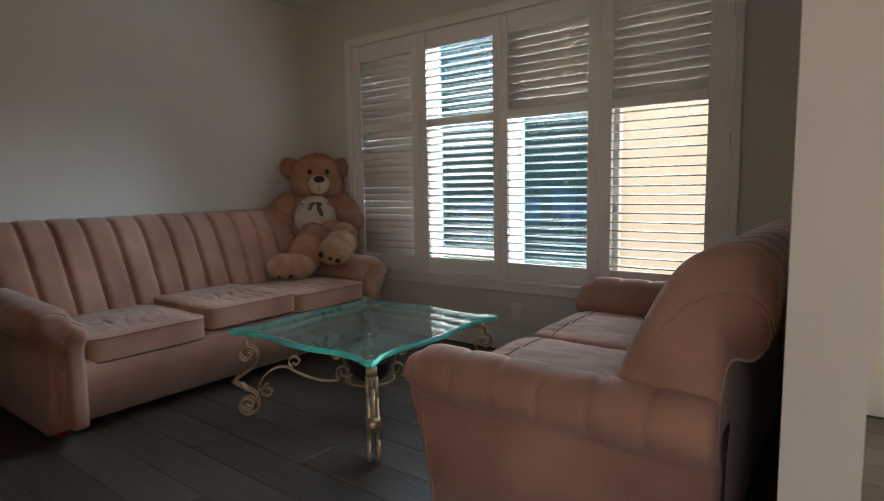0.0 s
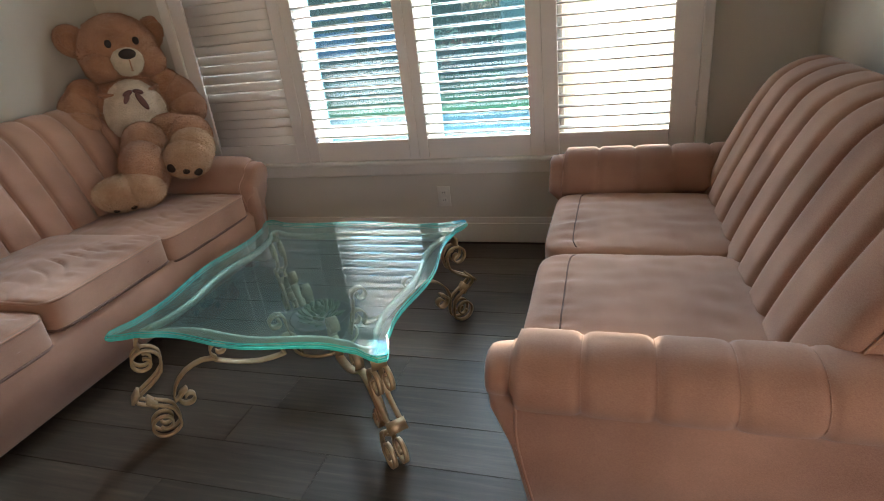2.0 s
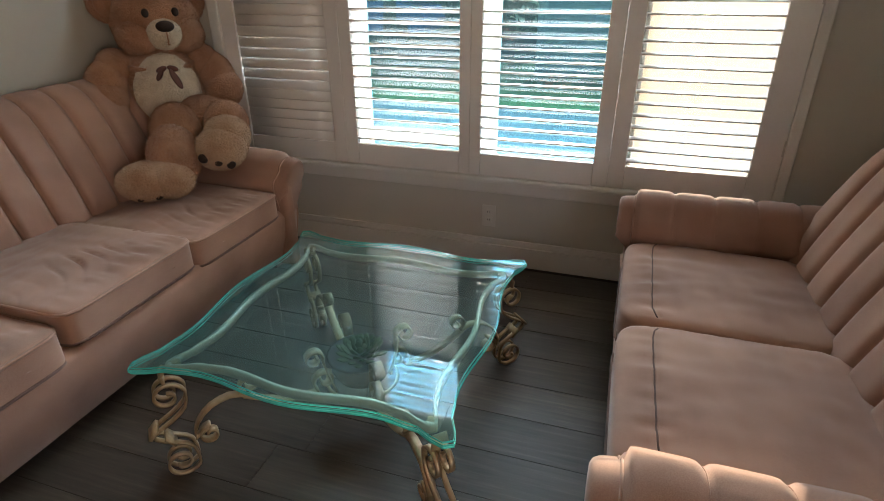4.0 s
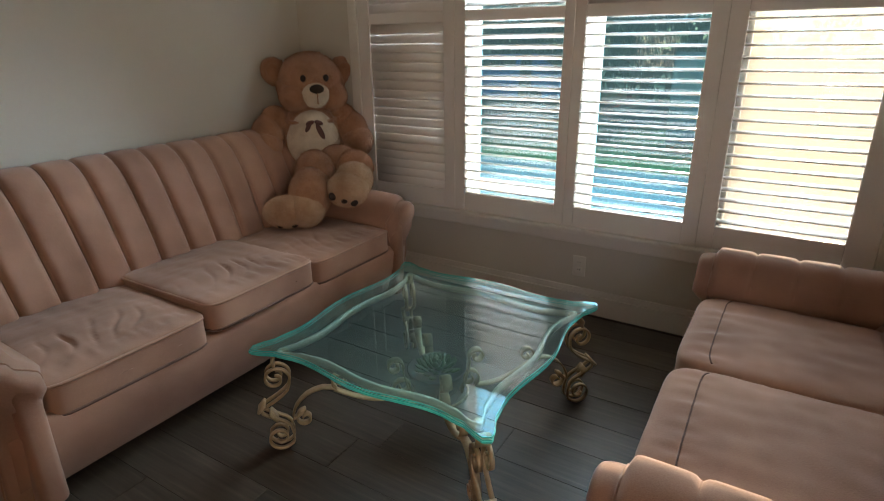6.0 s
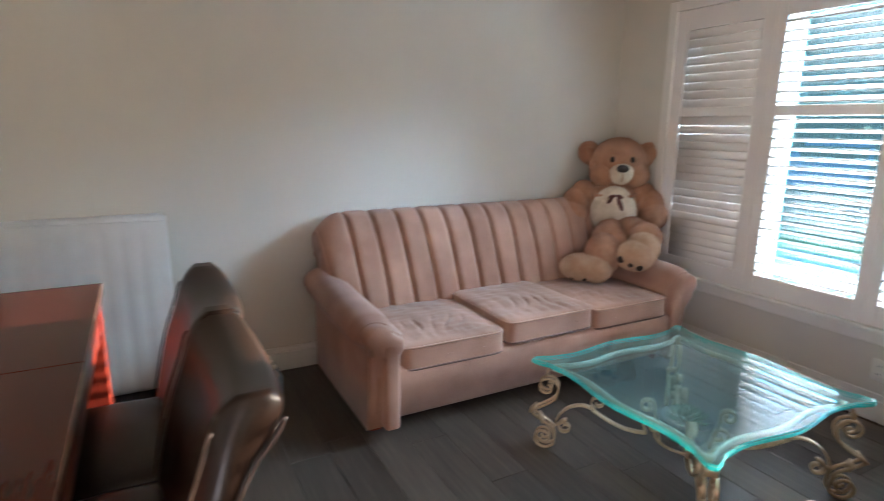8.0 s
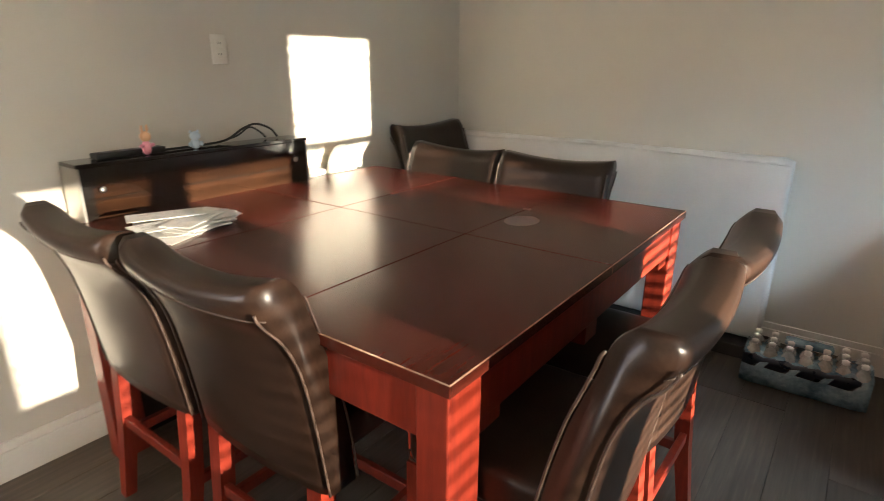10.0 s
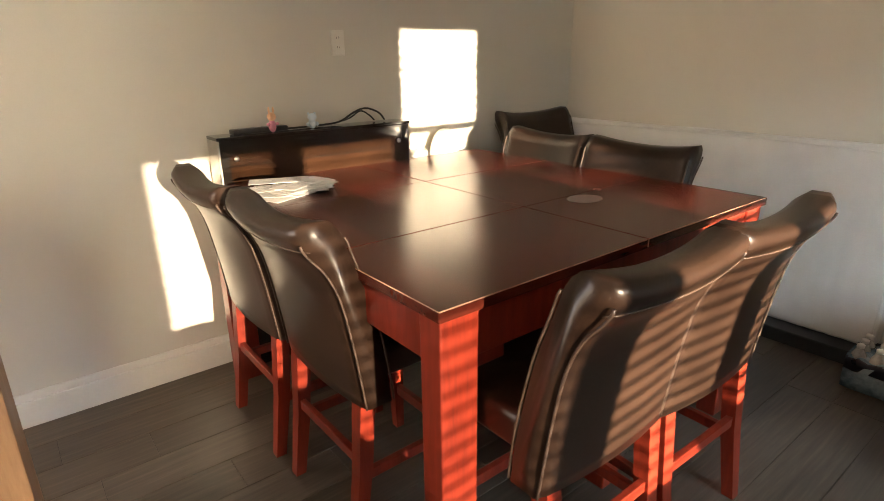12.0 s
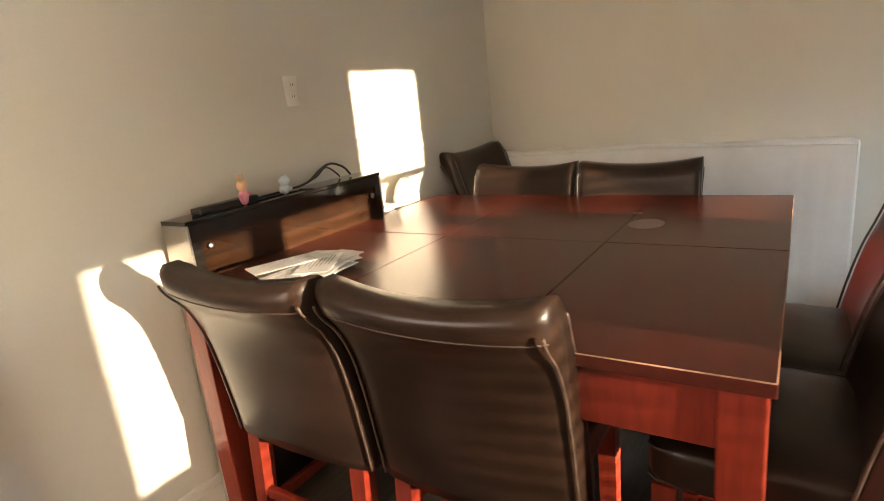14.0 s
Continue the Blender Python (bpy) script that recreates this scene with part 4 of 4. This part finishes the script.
part("centre_leg", box(-0.045, 0.045, hy - 0.13, hy - 0.045, 0.0, TZ - 0.156, 0.004), M_MAHOG, table, smooth=False)
own = bmesh.new()
bmesh.ops.create_circle(own, cap_ends=True, segments=28, radius=1.0)
for v in own.verts:
    k = 1 + 0.07 * noise.noise(v.co * 3)
    v.co = (-2.06 - cx + v.co.x * 0.075 * k, -0.17 - cy + v.co.y * 0.06 * k, TZ + 0.0006)
M_MARK = surface("pale_heat_mark", (0.16, 0.10, 0.085), (0.22, 0.155, 0.135), 30, 90, 0.4)
part("heat_mark", own, M_MARK, table, "pale worn heat mark", smooth=False)

# ---- leather counter chairs ----
def dining_chair(m, label):
    """Local y towards the table; the seat's middle at the origin."""
    c = thing("dining_chair", m, label, "chair", "chairs round the table")
    W = 0.26
    # seat
    sb = puffy(0.475, 0.44, 0.115, 0.012, 12, 0.003, 3.0)
    seat = part("seat", sb, M_LEATHER, c, at=pose(0, 0.02, 0.545))
    for z in (0.02, 0.098):
        pth = [Vector((0.228 * a, 0.21 * b, z)) for a, b in ((-1, -1), (-1, 0.9), (-0.92, 1), (0.92, 1), (1, 0.9), (1, -1))]
        part("seam", tube(pth, 0.003, 5), M_SEAM, seat)
    # back: leans outwards, bowed across, rolled at the top
    prof = [(-0.170, 0.49, 0.078), (-0.183, 0.60, 0.080), (-0.203, 0.72, 0.076), (-0.230, 0.84, 0.072), (-0.262, 0.92, 0.078), (-0.288, 0.965, 0.096), (-0.302, 0.995, 0.104), (-0.312, 1.02, 0.088), (-0.316, 1.034, 0.05)]
    prof = smooth_path([Vector(p) for p in prof], 3)
    rings = []
    n = 18
    for i in range(n + 1):
        u = -1 + 2 * i / n
        bow = 0.022 * (u * u - 0.35)
        e = 1.0 if abs(u) < 0.97 else 0.82
        fr, bk = [], []
        for k, p in enumerate(prof):
            dip = 0.028 * (u * u) * (k / len(prof)) ** 2
            fr.append(Vector((u * W, p.x + bow + p.z * 0.58 * e, p.y + dip)))
            bk.append(Vector((u * W, p.x + bow - p.z * 0.58 * e, p.y + dip)))
        rings.append(fr + bk[::-1])
    back = part("backrest", loft(rings), M_LEATHER, c)
    for s in (-1, 1):
        pth = [Vector((s * W * 0.995, p.x + 0.014 - p.z * 0.58, p.y + 0.004)) for p in prof[:-5]]
        part("seam", tube(pth, 0.0035, 5), M_SEAM, back)
        pth = [Vector((s * W * 0.995, p.x + 0.014 + p.z * 0.58, p.y + 0.004)) for p in prof[:-5]]
        part("seam", tube(pth, 0.0035, 5), M_SEAM, back)
    # crease under the roll
    lev = len(prof)
    part("seam", tube([rings[i][lev + 8] + Vector((0, -0.001, 0)) for i in range(n + 1)], 0.0018, 5), M_SEAM, back)
    # legs
    for s in (-1, 1):
        part("leg", loft([[Vector((s * 0.205 + a * w, y + b * w, z)) for a, b in ((-1, -1), (1, -1), (1, 1), (-1, 1))] for z, y, w in ((0, -0.235, 0.019), (0.25, -0.20, 0.023), (0.515, -0.178, 0.025))]), M_MAHOG, c, smooth=False)
        part("leg", loft([[Vector((s * 0.205 + a * w, y + b * w, z)) for a, b in ((-1, -1), (1, -1), (1, 1), (-1, 1))] for z, y, w in ((0, 0.205, 0.017), (0.3, 0.20, 0.023), (0.555, 0.195, 0.025))]), M_MAHOG, c, smooth=False)
        part("stretcher", box(s * 0.205 - 0.011, s * 0.205 + 0.011, -0.185, 0.185, 0.215, 0.25, 0.003), M_MAHOG, c, smooth=False)
    part("stretcher", box(-0.182, 0.182, 0.19, 0.212, 0.16, 0.20, 0.003), M_MAHOG, c, smooth=False)
    part("stretcher", box(-0.182, 0.182, -0.212, -0.190, 0.27, 0.305, 0.003), M_MAHOG, c, smooth=False)
    return c


chair = dining_chair(pose(-1.220, -0.335, 0, 0, 0, 90.5), "dark brown leather counter chair with red wooden legs, sun-striped")
for x, y, a, lab in ((-1.205, -0.885, 90, ""), (-1.395, 0.255, 180, "sun-striped dark brown leather counter chair at the table's window side"), (-1.875, 0.265, 179, "sun-striped dark brown leather counter chair at the table's window side"),
                     (-2.37, -0.885, -91, "dark brown leather counter chair tucked in beside the mattress"), (-2.37, -0.325, -88, "dark brown leather counter chair tucked in beside the mattress"),
                     (-3.10, -1.13, -6, "dark brown leather counter chair standing in the corner in shade")):
    o = copy_thing(chair, pose(x, y, 0, 0, 0, a) @ Matrix.Scale(1.045 if x < -3 else 1.0, 4))
    if lab:
        o["label"] = lab

# ---- console against the dining wall ----
con = thing("console_cabinet", pose(-1.60, -1.485, 0), "gloss black console with a steel-edged mirror-dark front panel", "cabinet")
part("body", box(-0.49, 0.49, 0.0, 0.115, 0.0, 1.10, 0.003), M_BLACK, con, smooth=False)
part("front_panel", box(-0.485, 0.485, 0.1155, 0.125, 0.55, 1.085, 0.002), M_GLASS_REFLECT, con, "mirror-glossy black panel", smooth=False)
for s in (-1, 1):
    part("edge_trim", box(s * 0.495 - 0.0045, s * 0.495 + 0.0045, 0.0, 0.132, 0.0, 1.10, 0.001), M_METAL, con, "thin steel edge strip", smooth=False)
for x0, x1, z0, z1 in ((-0.49, 0.49, 1.055, 1.099), (-0.49, -0.455, 0.55, 1.0545), (0.455, 0.49, 0.55, 1.0545)):
    part("panel_frame", box(x0, x1, 0.1255, 0.131, z0, z1, 0.001), M_BLACK, con, "black lacquered front frame", smooth=False)
part("shelf_edge", box(-0.454, 0.454, 0.1255, 0.128, 0.985, 0.990), M_BLACK, con, smooth=False)
part("top_trim", box(-0.5, 0.5, 0.0, 0.132, 1.1005, 1.115, 0.002), M_BLACK, con, smooth=False)
for x, z in ((0.425, 1.02), (-0.425, 1.02)):
    part("knob", ball((x, 0.135, z), (0.012, 0.006, 0.012), None, 14), M_METAL, con, "small bright knob")

# things on the console
ps = thing("power_strip", pose(-1.32, -1.43, 1.1155, 0, 0, 3), "flat black power strip lying on the console", "power strip")
part("body", box(-0.13, 0.13, -0.025, 0.025, 0, 0.022, 0.004), M_PLASTIC_B, ps)
for k in range(4):
    part("socket", box(-0.10 + k * 0.055, -0.07 + k * 0.055, -0.012, 0.012, 0.0222, 0.0235), M_INK, ps, smooth=False)
cable = tagged(part("power_cable", tube(smooth_path([(-1.45, -1.43, 1.121), (-1.62, -1.44, 1.122), (-1.74, -1.45, 1.13), (-1.83, -1.455, 1.17), (-1.90, -1.455, 1.185), (-1.97, -1.45, 1.16), (-2.0, -1.44, 1.122)], 8), 0.005, 8), M_PLASTIC_B), "black power cable looped on the console", "cable")
tagged(part("power_cable", tube(smooth_path([(-1.70, -1.46, 1.121), (-1.80, -1.462, 1.14), (-1.87, -1.464, 1.172), (-1.92, -1.464, 1.15), (-1.95, -1.46, 1.121)], 8), 0.004, 8), M_PLASTIC_B), "thin black cable looped on the console", "cable")
M_PINK = surface("pink_toy_plastic", (0.62, 0.22, 0.32), (0.74, 0.32, 0.42), 20, 90, 0.45)
M_PEACH = surface("peach_toy_plastic", (0.70, 0.42, 0.24), (0.78, 0.50, 0.30), 20, 90, 0.45)
M_PALEB = surface("pale_blue_toy_plastic", (0.52, 0.64, 0.74), (0.70, 0.78, 0.84), 20, 90, 0.45)
bm = ball((0, 0, 0.028), (0.018, 0.016, 0.028), None, 14)
ball((0, 0, 0.068), (0.020, 0.019, 0.020), None, 14, bm, 1)
for s in (-1, 1):
    ball((s * 0.011, 0, 0.096), (0.005, 0.005, 0.016), None, 10, bm, 1)
    ball((s * 0.022, 0.005, 0.036), (0.010, 0.007, 0.007), None, 10, bm, 0)
fg = part("figurine", bm, [M_PINK, M_PEACH])
fg.matrix_basis = pose(-1.365, -1.385, 1.116, 0, 0, 10)
tagged(fg, "small pink and peach plastic toy figurine on the console", "figurine")
bm = ball((0, 0, 0.022), (0.020, 0.018, 0.022), None, 14)
ball((0, 0.004, 0.052), (0.022, 0.020, 0.018), None, 14, bm)
for s in (-1, 1):
    ball((s * 0.024, 0.005, 0.02), (0.008, 0.010, 0.010), None, 10, bm)
    ball((s * 0.016, 0, 0.068), (0.006, 0.005, 0.007), None, 10, bm)
fg = part("figurine", bm, M_PALEB)
fg.matrix_basis = pose(-1.565, -1.395, 1.116)
tagged(fg, "small pale blue plastic toy figurine on the console", "figurine")

# white child's chair between the table and the wall
hc_ = thing("high_chair", pose(-2.27, -1.44, 0), "white plastic child's high chair with a pale tray", "high chair")
part("backrest", ball((-0.13, 0.0, 0.90), (0.10, 0.045, 0.145), None, 20), M_PLASTIC_W, hc_)
part("tray", box(-0.11, 0.11, -0.045, 0.045, 0.0, 0.03, 0.01), M_PLASTIC_W, hc_, at=pose(0.13, 0.0, 0.905, 0, 4, 0))
part("seat", box(-0.20, 0.16, -0.05, 0.05, 0.72, 0.765, 0.012), M_PLASTIC_W, hc_)
for x in (-0.18, 0.14):
    for y in (-0.035, 0.035):
        part("leg", tube([(x * 1.15, y, 0.0), (x, y, 0.73)], 0.012, 8), M_PLASTIC_W, hc_)
part("tray_arm", tube([(0.12, 0.0, 0.765), (0.13, 0.0, 0.91)], 0.014, 8), M_PLASTIC_W, hc_)
part("back_post", tube([(-0.15, 0.0, 0.76), (-0.14, 0.0, 0.82)], 0.03, 8), M_PLASTIC_W, hc_)

# papers on the table
pap = thing("paper_stack", pose(-1.27, -1.03, TZ), "untidy stack of opened mail and printed papers", "papers")
rng = random.Random(11)
for k in range(16):
    w, l = rng.choice(((0.11, 0.22), (0.15, 0.21), (0.105, 0.24)))
    own = box(-l / 2, l / 2, -w / 2, w / 2, 0, 0.0016)
    sheet = part("sheet", own, M_PAPER, pap, smooth=False, at=pose(rng.uniform(-0.07, 0.07), rng.uniform(-0.065, 0.065), 0.0006 + k * 0.0026, rng.uniform(-0.6, 0.6), rng.uniform(-0.6, 0.6), rng.uniform(-30, 30)))
    if k > 12:
        for q in range(7):
            part("printed_line", box(-l * 0.36, l * rng.uniform(0.1, 0.38), -w * 0.36 + q * w * 0.11, -w * 0.36 + q * w * 0.11 + 0.003, 0.0018, 0.0020), M_INK, sheet, smooth=False)

# ---- mattress leaning on the wall, with the dark rail under it ----
mat = thing("mattress", pose(-3.50, -0.485, 0.075), "white quilted mattress standing on its edge against the wall", "mattress")
ny = 120
rings = []
for i in range(ny + 1):
    u = -1 + 2 * i / ny
    pts = []
    for k in range(40):
        a = 2 * math.pi * k / 40
        ca, sa = math.cos(a), math.sin(a)
        e = 0.28
        px, pz = math.copysign(abs(ca) ** e, ca), math.copysign(abs(sa) ** e, sa)
        q = 0.006 * (1 - abs(math.sin(u * 0.5 * 23 * math.pi)) ** 0.5) if px > 0 else 0.0
        sh = 1 - max(0, abs(u) - 0.965) / 0.035 * 0.08
        pts.append(Vector((0.075 * px * sh - q, u * 1.0, 0.475 + 0.475 * pz * (1 - max(0, abs(u) - 0.965) / 0.035 * 0.035))))
    rings.append(pts)
part("cover", loft(rings), M_MATT, mat)
for s in (-0.062, 0.066):
    pth = [Vector((s, -0.985, 0.02)), Vector((s, -0.99, 0.925)), Vector((s, 0, 0.947)), Vector((s, 0.99, 0.925)), Vector((s, 0.985, 0.02))]
    part("piping", tube(pth, 0.006, 6), M_MATT, mat)
rail = tagged(part("bed_rail", box(-3.55, -3.34, -1.46, 0.56, 0.0, 0.074, 0.006), M_PLASTIC_B, smooth=False), "low black wooden bed rail under the mattress", "rail")

# ---- pack of bottles on the floor between mattress and sofa ----
M_NAVY = surface("blue_shrink_film", (0.015, 0.06, 0.10), (0.28, 0.40, 0.46), 7, 40, 0.25, 0.08, 0.5, 0.006, coat=0.4)
M_NAVYD = surface("dark_blue_print", (0.006, 0.010, 0.022), (0.015, 0.024, 0.045), 10, 80, 0.3)
M_JAR = surface("hazy_clear_plastic", (0.30, 0.30, 0.28), (0.52, 0.52, 0.48), 14, 80, 0.22, 0.08, coat=0.5)
pack = thing("bottle_pack", pose(-3.227, 0.742, 0, 0, 0, 1.5), "pack of clear bottles shrink-wrapped in blue plastic film", "bottles")
rings = []
for k in range(13):
    y = -0.255 + 0.51 * k / 12
    w = 0.006 * math.sin(k * 2.1)
    end = 0.012 if k in (0, 12) else 0.0
    rings.append([Vector((x, y, z)) for x, z in ((-0.10 + end, 0.002), (0.10 - end, 0.002), (0.106 + w - end, 0.05), (0.103 - w - end, 0.142 + w), (0.09 - end, 0.156 + 2 * w), (-0.09 + end, 0.156 - w), (-0.104 + end, 0.14))])
film_part = part("film", loft(rings), M_NAVY, pack)
part("printed_band", loft([[Vector((p.x * 1.012, p.y, p.z)) for p in (r[2] + Vector((0, 0, 0.045)), r[3], r[3] + Vector((-0.006, 0, 0.008)), r[3] - Vector((0.01, 0, 0.02)))] for r in rings[:12]]), M_NAVYD, film_part, "dark printed band")
for i in range(3):
    for j in range(7):
        if i == 0 and 2 <= j <= 4:
            continue
        p = (-0.066 + i * 0.066, -0.215 + j * 0.0715)
        prof = [(0.031, 0.12), (0.032, 0.145), (0.027, 0.168), (0.015, 0.188), (0.013, 0.196)]
        bt = part("bottle", loft([[Vector((p[0] + r * math.cos(a * math.pi / 5), p[1] + r * math.sin(a * math.pi / 5), z)) for a in range(10)] for r, z in prof]), M_JAR, pack)
        part("cap", loft([[Vector((p[0] + r * math.cos(a * math.pi / 5), p[1] + r * math.sin(a * math.pi / 5), z)) for a in range(10)] for r, z in ((0.015, 0.196), (0.0155, 0.210), (0.012, 0.213))]), M_PLASTIC_W, bt)
part("top_film", puffy(0.075, 0.20, 0.02, 0.006, 6), M_NAVY, pack, at=pose(-0.062, 0.0, 0.18))

# ---- side cabinet of tan wood at the hall's edge ----
M_TAN = wood_material("tan_pine", (0.30, 0.15, 0.07), (0.48, 0.27, 0.14), 0.45, 0.1, (8, 8, 1))
sc = thing("side_cabinet", pose(-0.05, -0.62, 0), "tan pine side cabinet with worn edges", "cabinet")
part("body", box(-0.20, 0.20, -0.16, 0.16, 0.03, 0.93, 0.004), M_TAN, sc, smooth=False)
part("plinth", box(-0.185, 0.185, -0.145, 0.145, 0.0, 0.0295), M_TAN, sc, smooth=False)
part("top", box(-0.21, 0.21, -0.17, 0.17, 0.9305, 0.955, 0.006), M_TAN, sc, smooth=False)

# ---- small wall fittings ----
def plate(name, m, label, outlet):
    p = thing(name, m, label, "outlet" if outlet else "switch")
    part("cover", box(-0.037, 0.037, -0.006, 0, -0.06, 0.06, 0.003), M_PLASTIC_W, p)
    if outlet:
        for z in (-0.022, 0.022):
            s = part("socket", box(-0.017, 0.017, -0.0085, -0.0062, z - 0.015, z + 0.015, 0.001), M_PLASTIC_W, p, smooth=False)
            for x in (-0.006, 0.006):
                part("slot", box(x - 0.0012, x + 0.0012, -0.0092, -0.0086, z - 0.002, z + 0.007), M_PLASTIC_B, s, smooth=False)
    else:
        part("toggle", box(-0.016, 0.016, -0.010, -0.0062, -0.033, 0.033, 0.002), M_PLASTIC_W, p, smooth=False)
        for z in (-0.047, 0.047):
            part("screw", ball((0, -0.0065, z), (0.003, 0.001, 0.003), None, 10), M_METAL, p)
    return p


plate("wall_outlet", pose(-1.575, YN - 0.0005, 0.275), "ivory duplex outlet on the wall under the window", True)
plate("wall_switch", pose(-1.79, YS + 0.0005, 1.50, 0, 0, 180), "ivory wall plate above the console", True)

M_RED = surface("red_lacquer", (0.40, 0.02, 0.02), (0.50, 0.035, 0.03), 12, 80, 0.4)
orn = thing("wall_ornament", pose(XE - 0.03, 3.52, 1.62), "red and black hanging ornament on the wall beside the window", "ornament")
part("cord", tube([(0, 0, -0.36), (0, 0, 0.50)], 0.003, 6), M_PLASTIC_B, orn)
part("pendant", loft([[Vector((0.014 * math.cos(a * 0.785) * k, 0.045 * k * math.sin(a * 0.785), z)) for a in range(8)] for z, k in ((-0.09, 0.05), (-0.06, 0.7), (0.0, 1.0), (0.06, 0.5), (0.12, 0.08))]), M_RED, orn)
part("bead", loft([[Vector((0.012 * math.cos(a * 0.785) * k, 0.022 * k * math.sin(a * 0.785), z)) for a in range(8)] for z, k in ((0.20, 0.1), (0.24, 0.8), (0.29, 1.0), (0.34, 0.6), (0.37, 0.1))]), M_PLASTIC_W, orn, "long white bead")
part("tassel", loft([[Vector((0.02 * math.cos(a * 0.785) * k, 0.05 * k * math.sin(a * 0.785), z)) for a in range(8)] for z, k in ((-0.36, 0.3), (-0.33, 0.95), (-0.25, 1.0), (-0.20, 0.5), (-0.19, 0.1))]), M_PLASTIC_B, orn, "black disc tassel")

cable = thing("power_cable", pose(0, 0, 0), "thin black power cable behind the loveseat", "cable")
part("wire", tube(smooth_path([Vector(p) for p in ((XE - 0.012, 2.35, 0.30), (0.105, 2.15, 0.33), (0.075, 1.92, 0.27), (0.09, 1.80, 0.12), (0.105, 1.76, 0.006), (0.11, 2.05, 0.005))], 6), 0.0035, 6), M_PLASTIC_B, cable)
part("plug", box(XE - 0.03, XE - 0.003, 2.335, 2.365, 0.285, 0.315, 0.004), M_PLASTIC_B, cable, smooth=False)

# ---- floor planks, last ----
floor = tagged(part("floor", box(XW - TH, XH + TH, YS - TH, YN + TH, -0.1, -0.004), M_SUBFLOOR, smooth=False), "dark grey-brown wood plank floor", "floor", kind="structure")
PW, PL = 0.185, 1.22
boards = {}


def board(length):
    """A plank of that length; alike ones share their mesh."""
    key = round(length, 2)
    if key not in boards:
        boards[key] = mesh_from(box(-key / 2 + 0.0008, key / 2 - 0.0008, -PW / 2 + 0.0008, PW / 2 - 0.0008, -0.0035, 0.0, 0.0012, 1), "plank", M_FLOOR, False)
    return boards[key]


rng = random.Random(21)
y = YS + PW / 2
while y < YN - 0.02:
    x = XW - round(rng.uniform(0.0, 1.0), 1)
    while x < XH - 0.05:
        a, b = max(x, XW), min(x + PL, XH)
        if b - a > 0.1:
            pk = new("plank", board(b - a))
            pk.parent = floor
            pk.matrix_basis = pose((a + b) / 2, y, rng.uniform(-0.0004, 0.0), 0, 0, rng.choice((0, 180)))
        x += PL
    y += PW
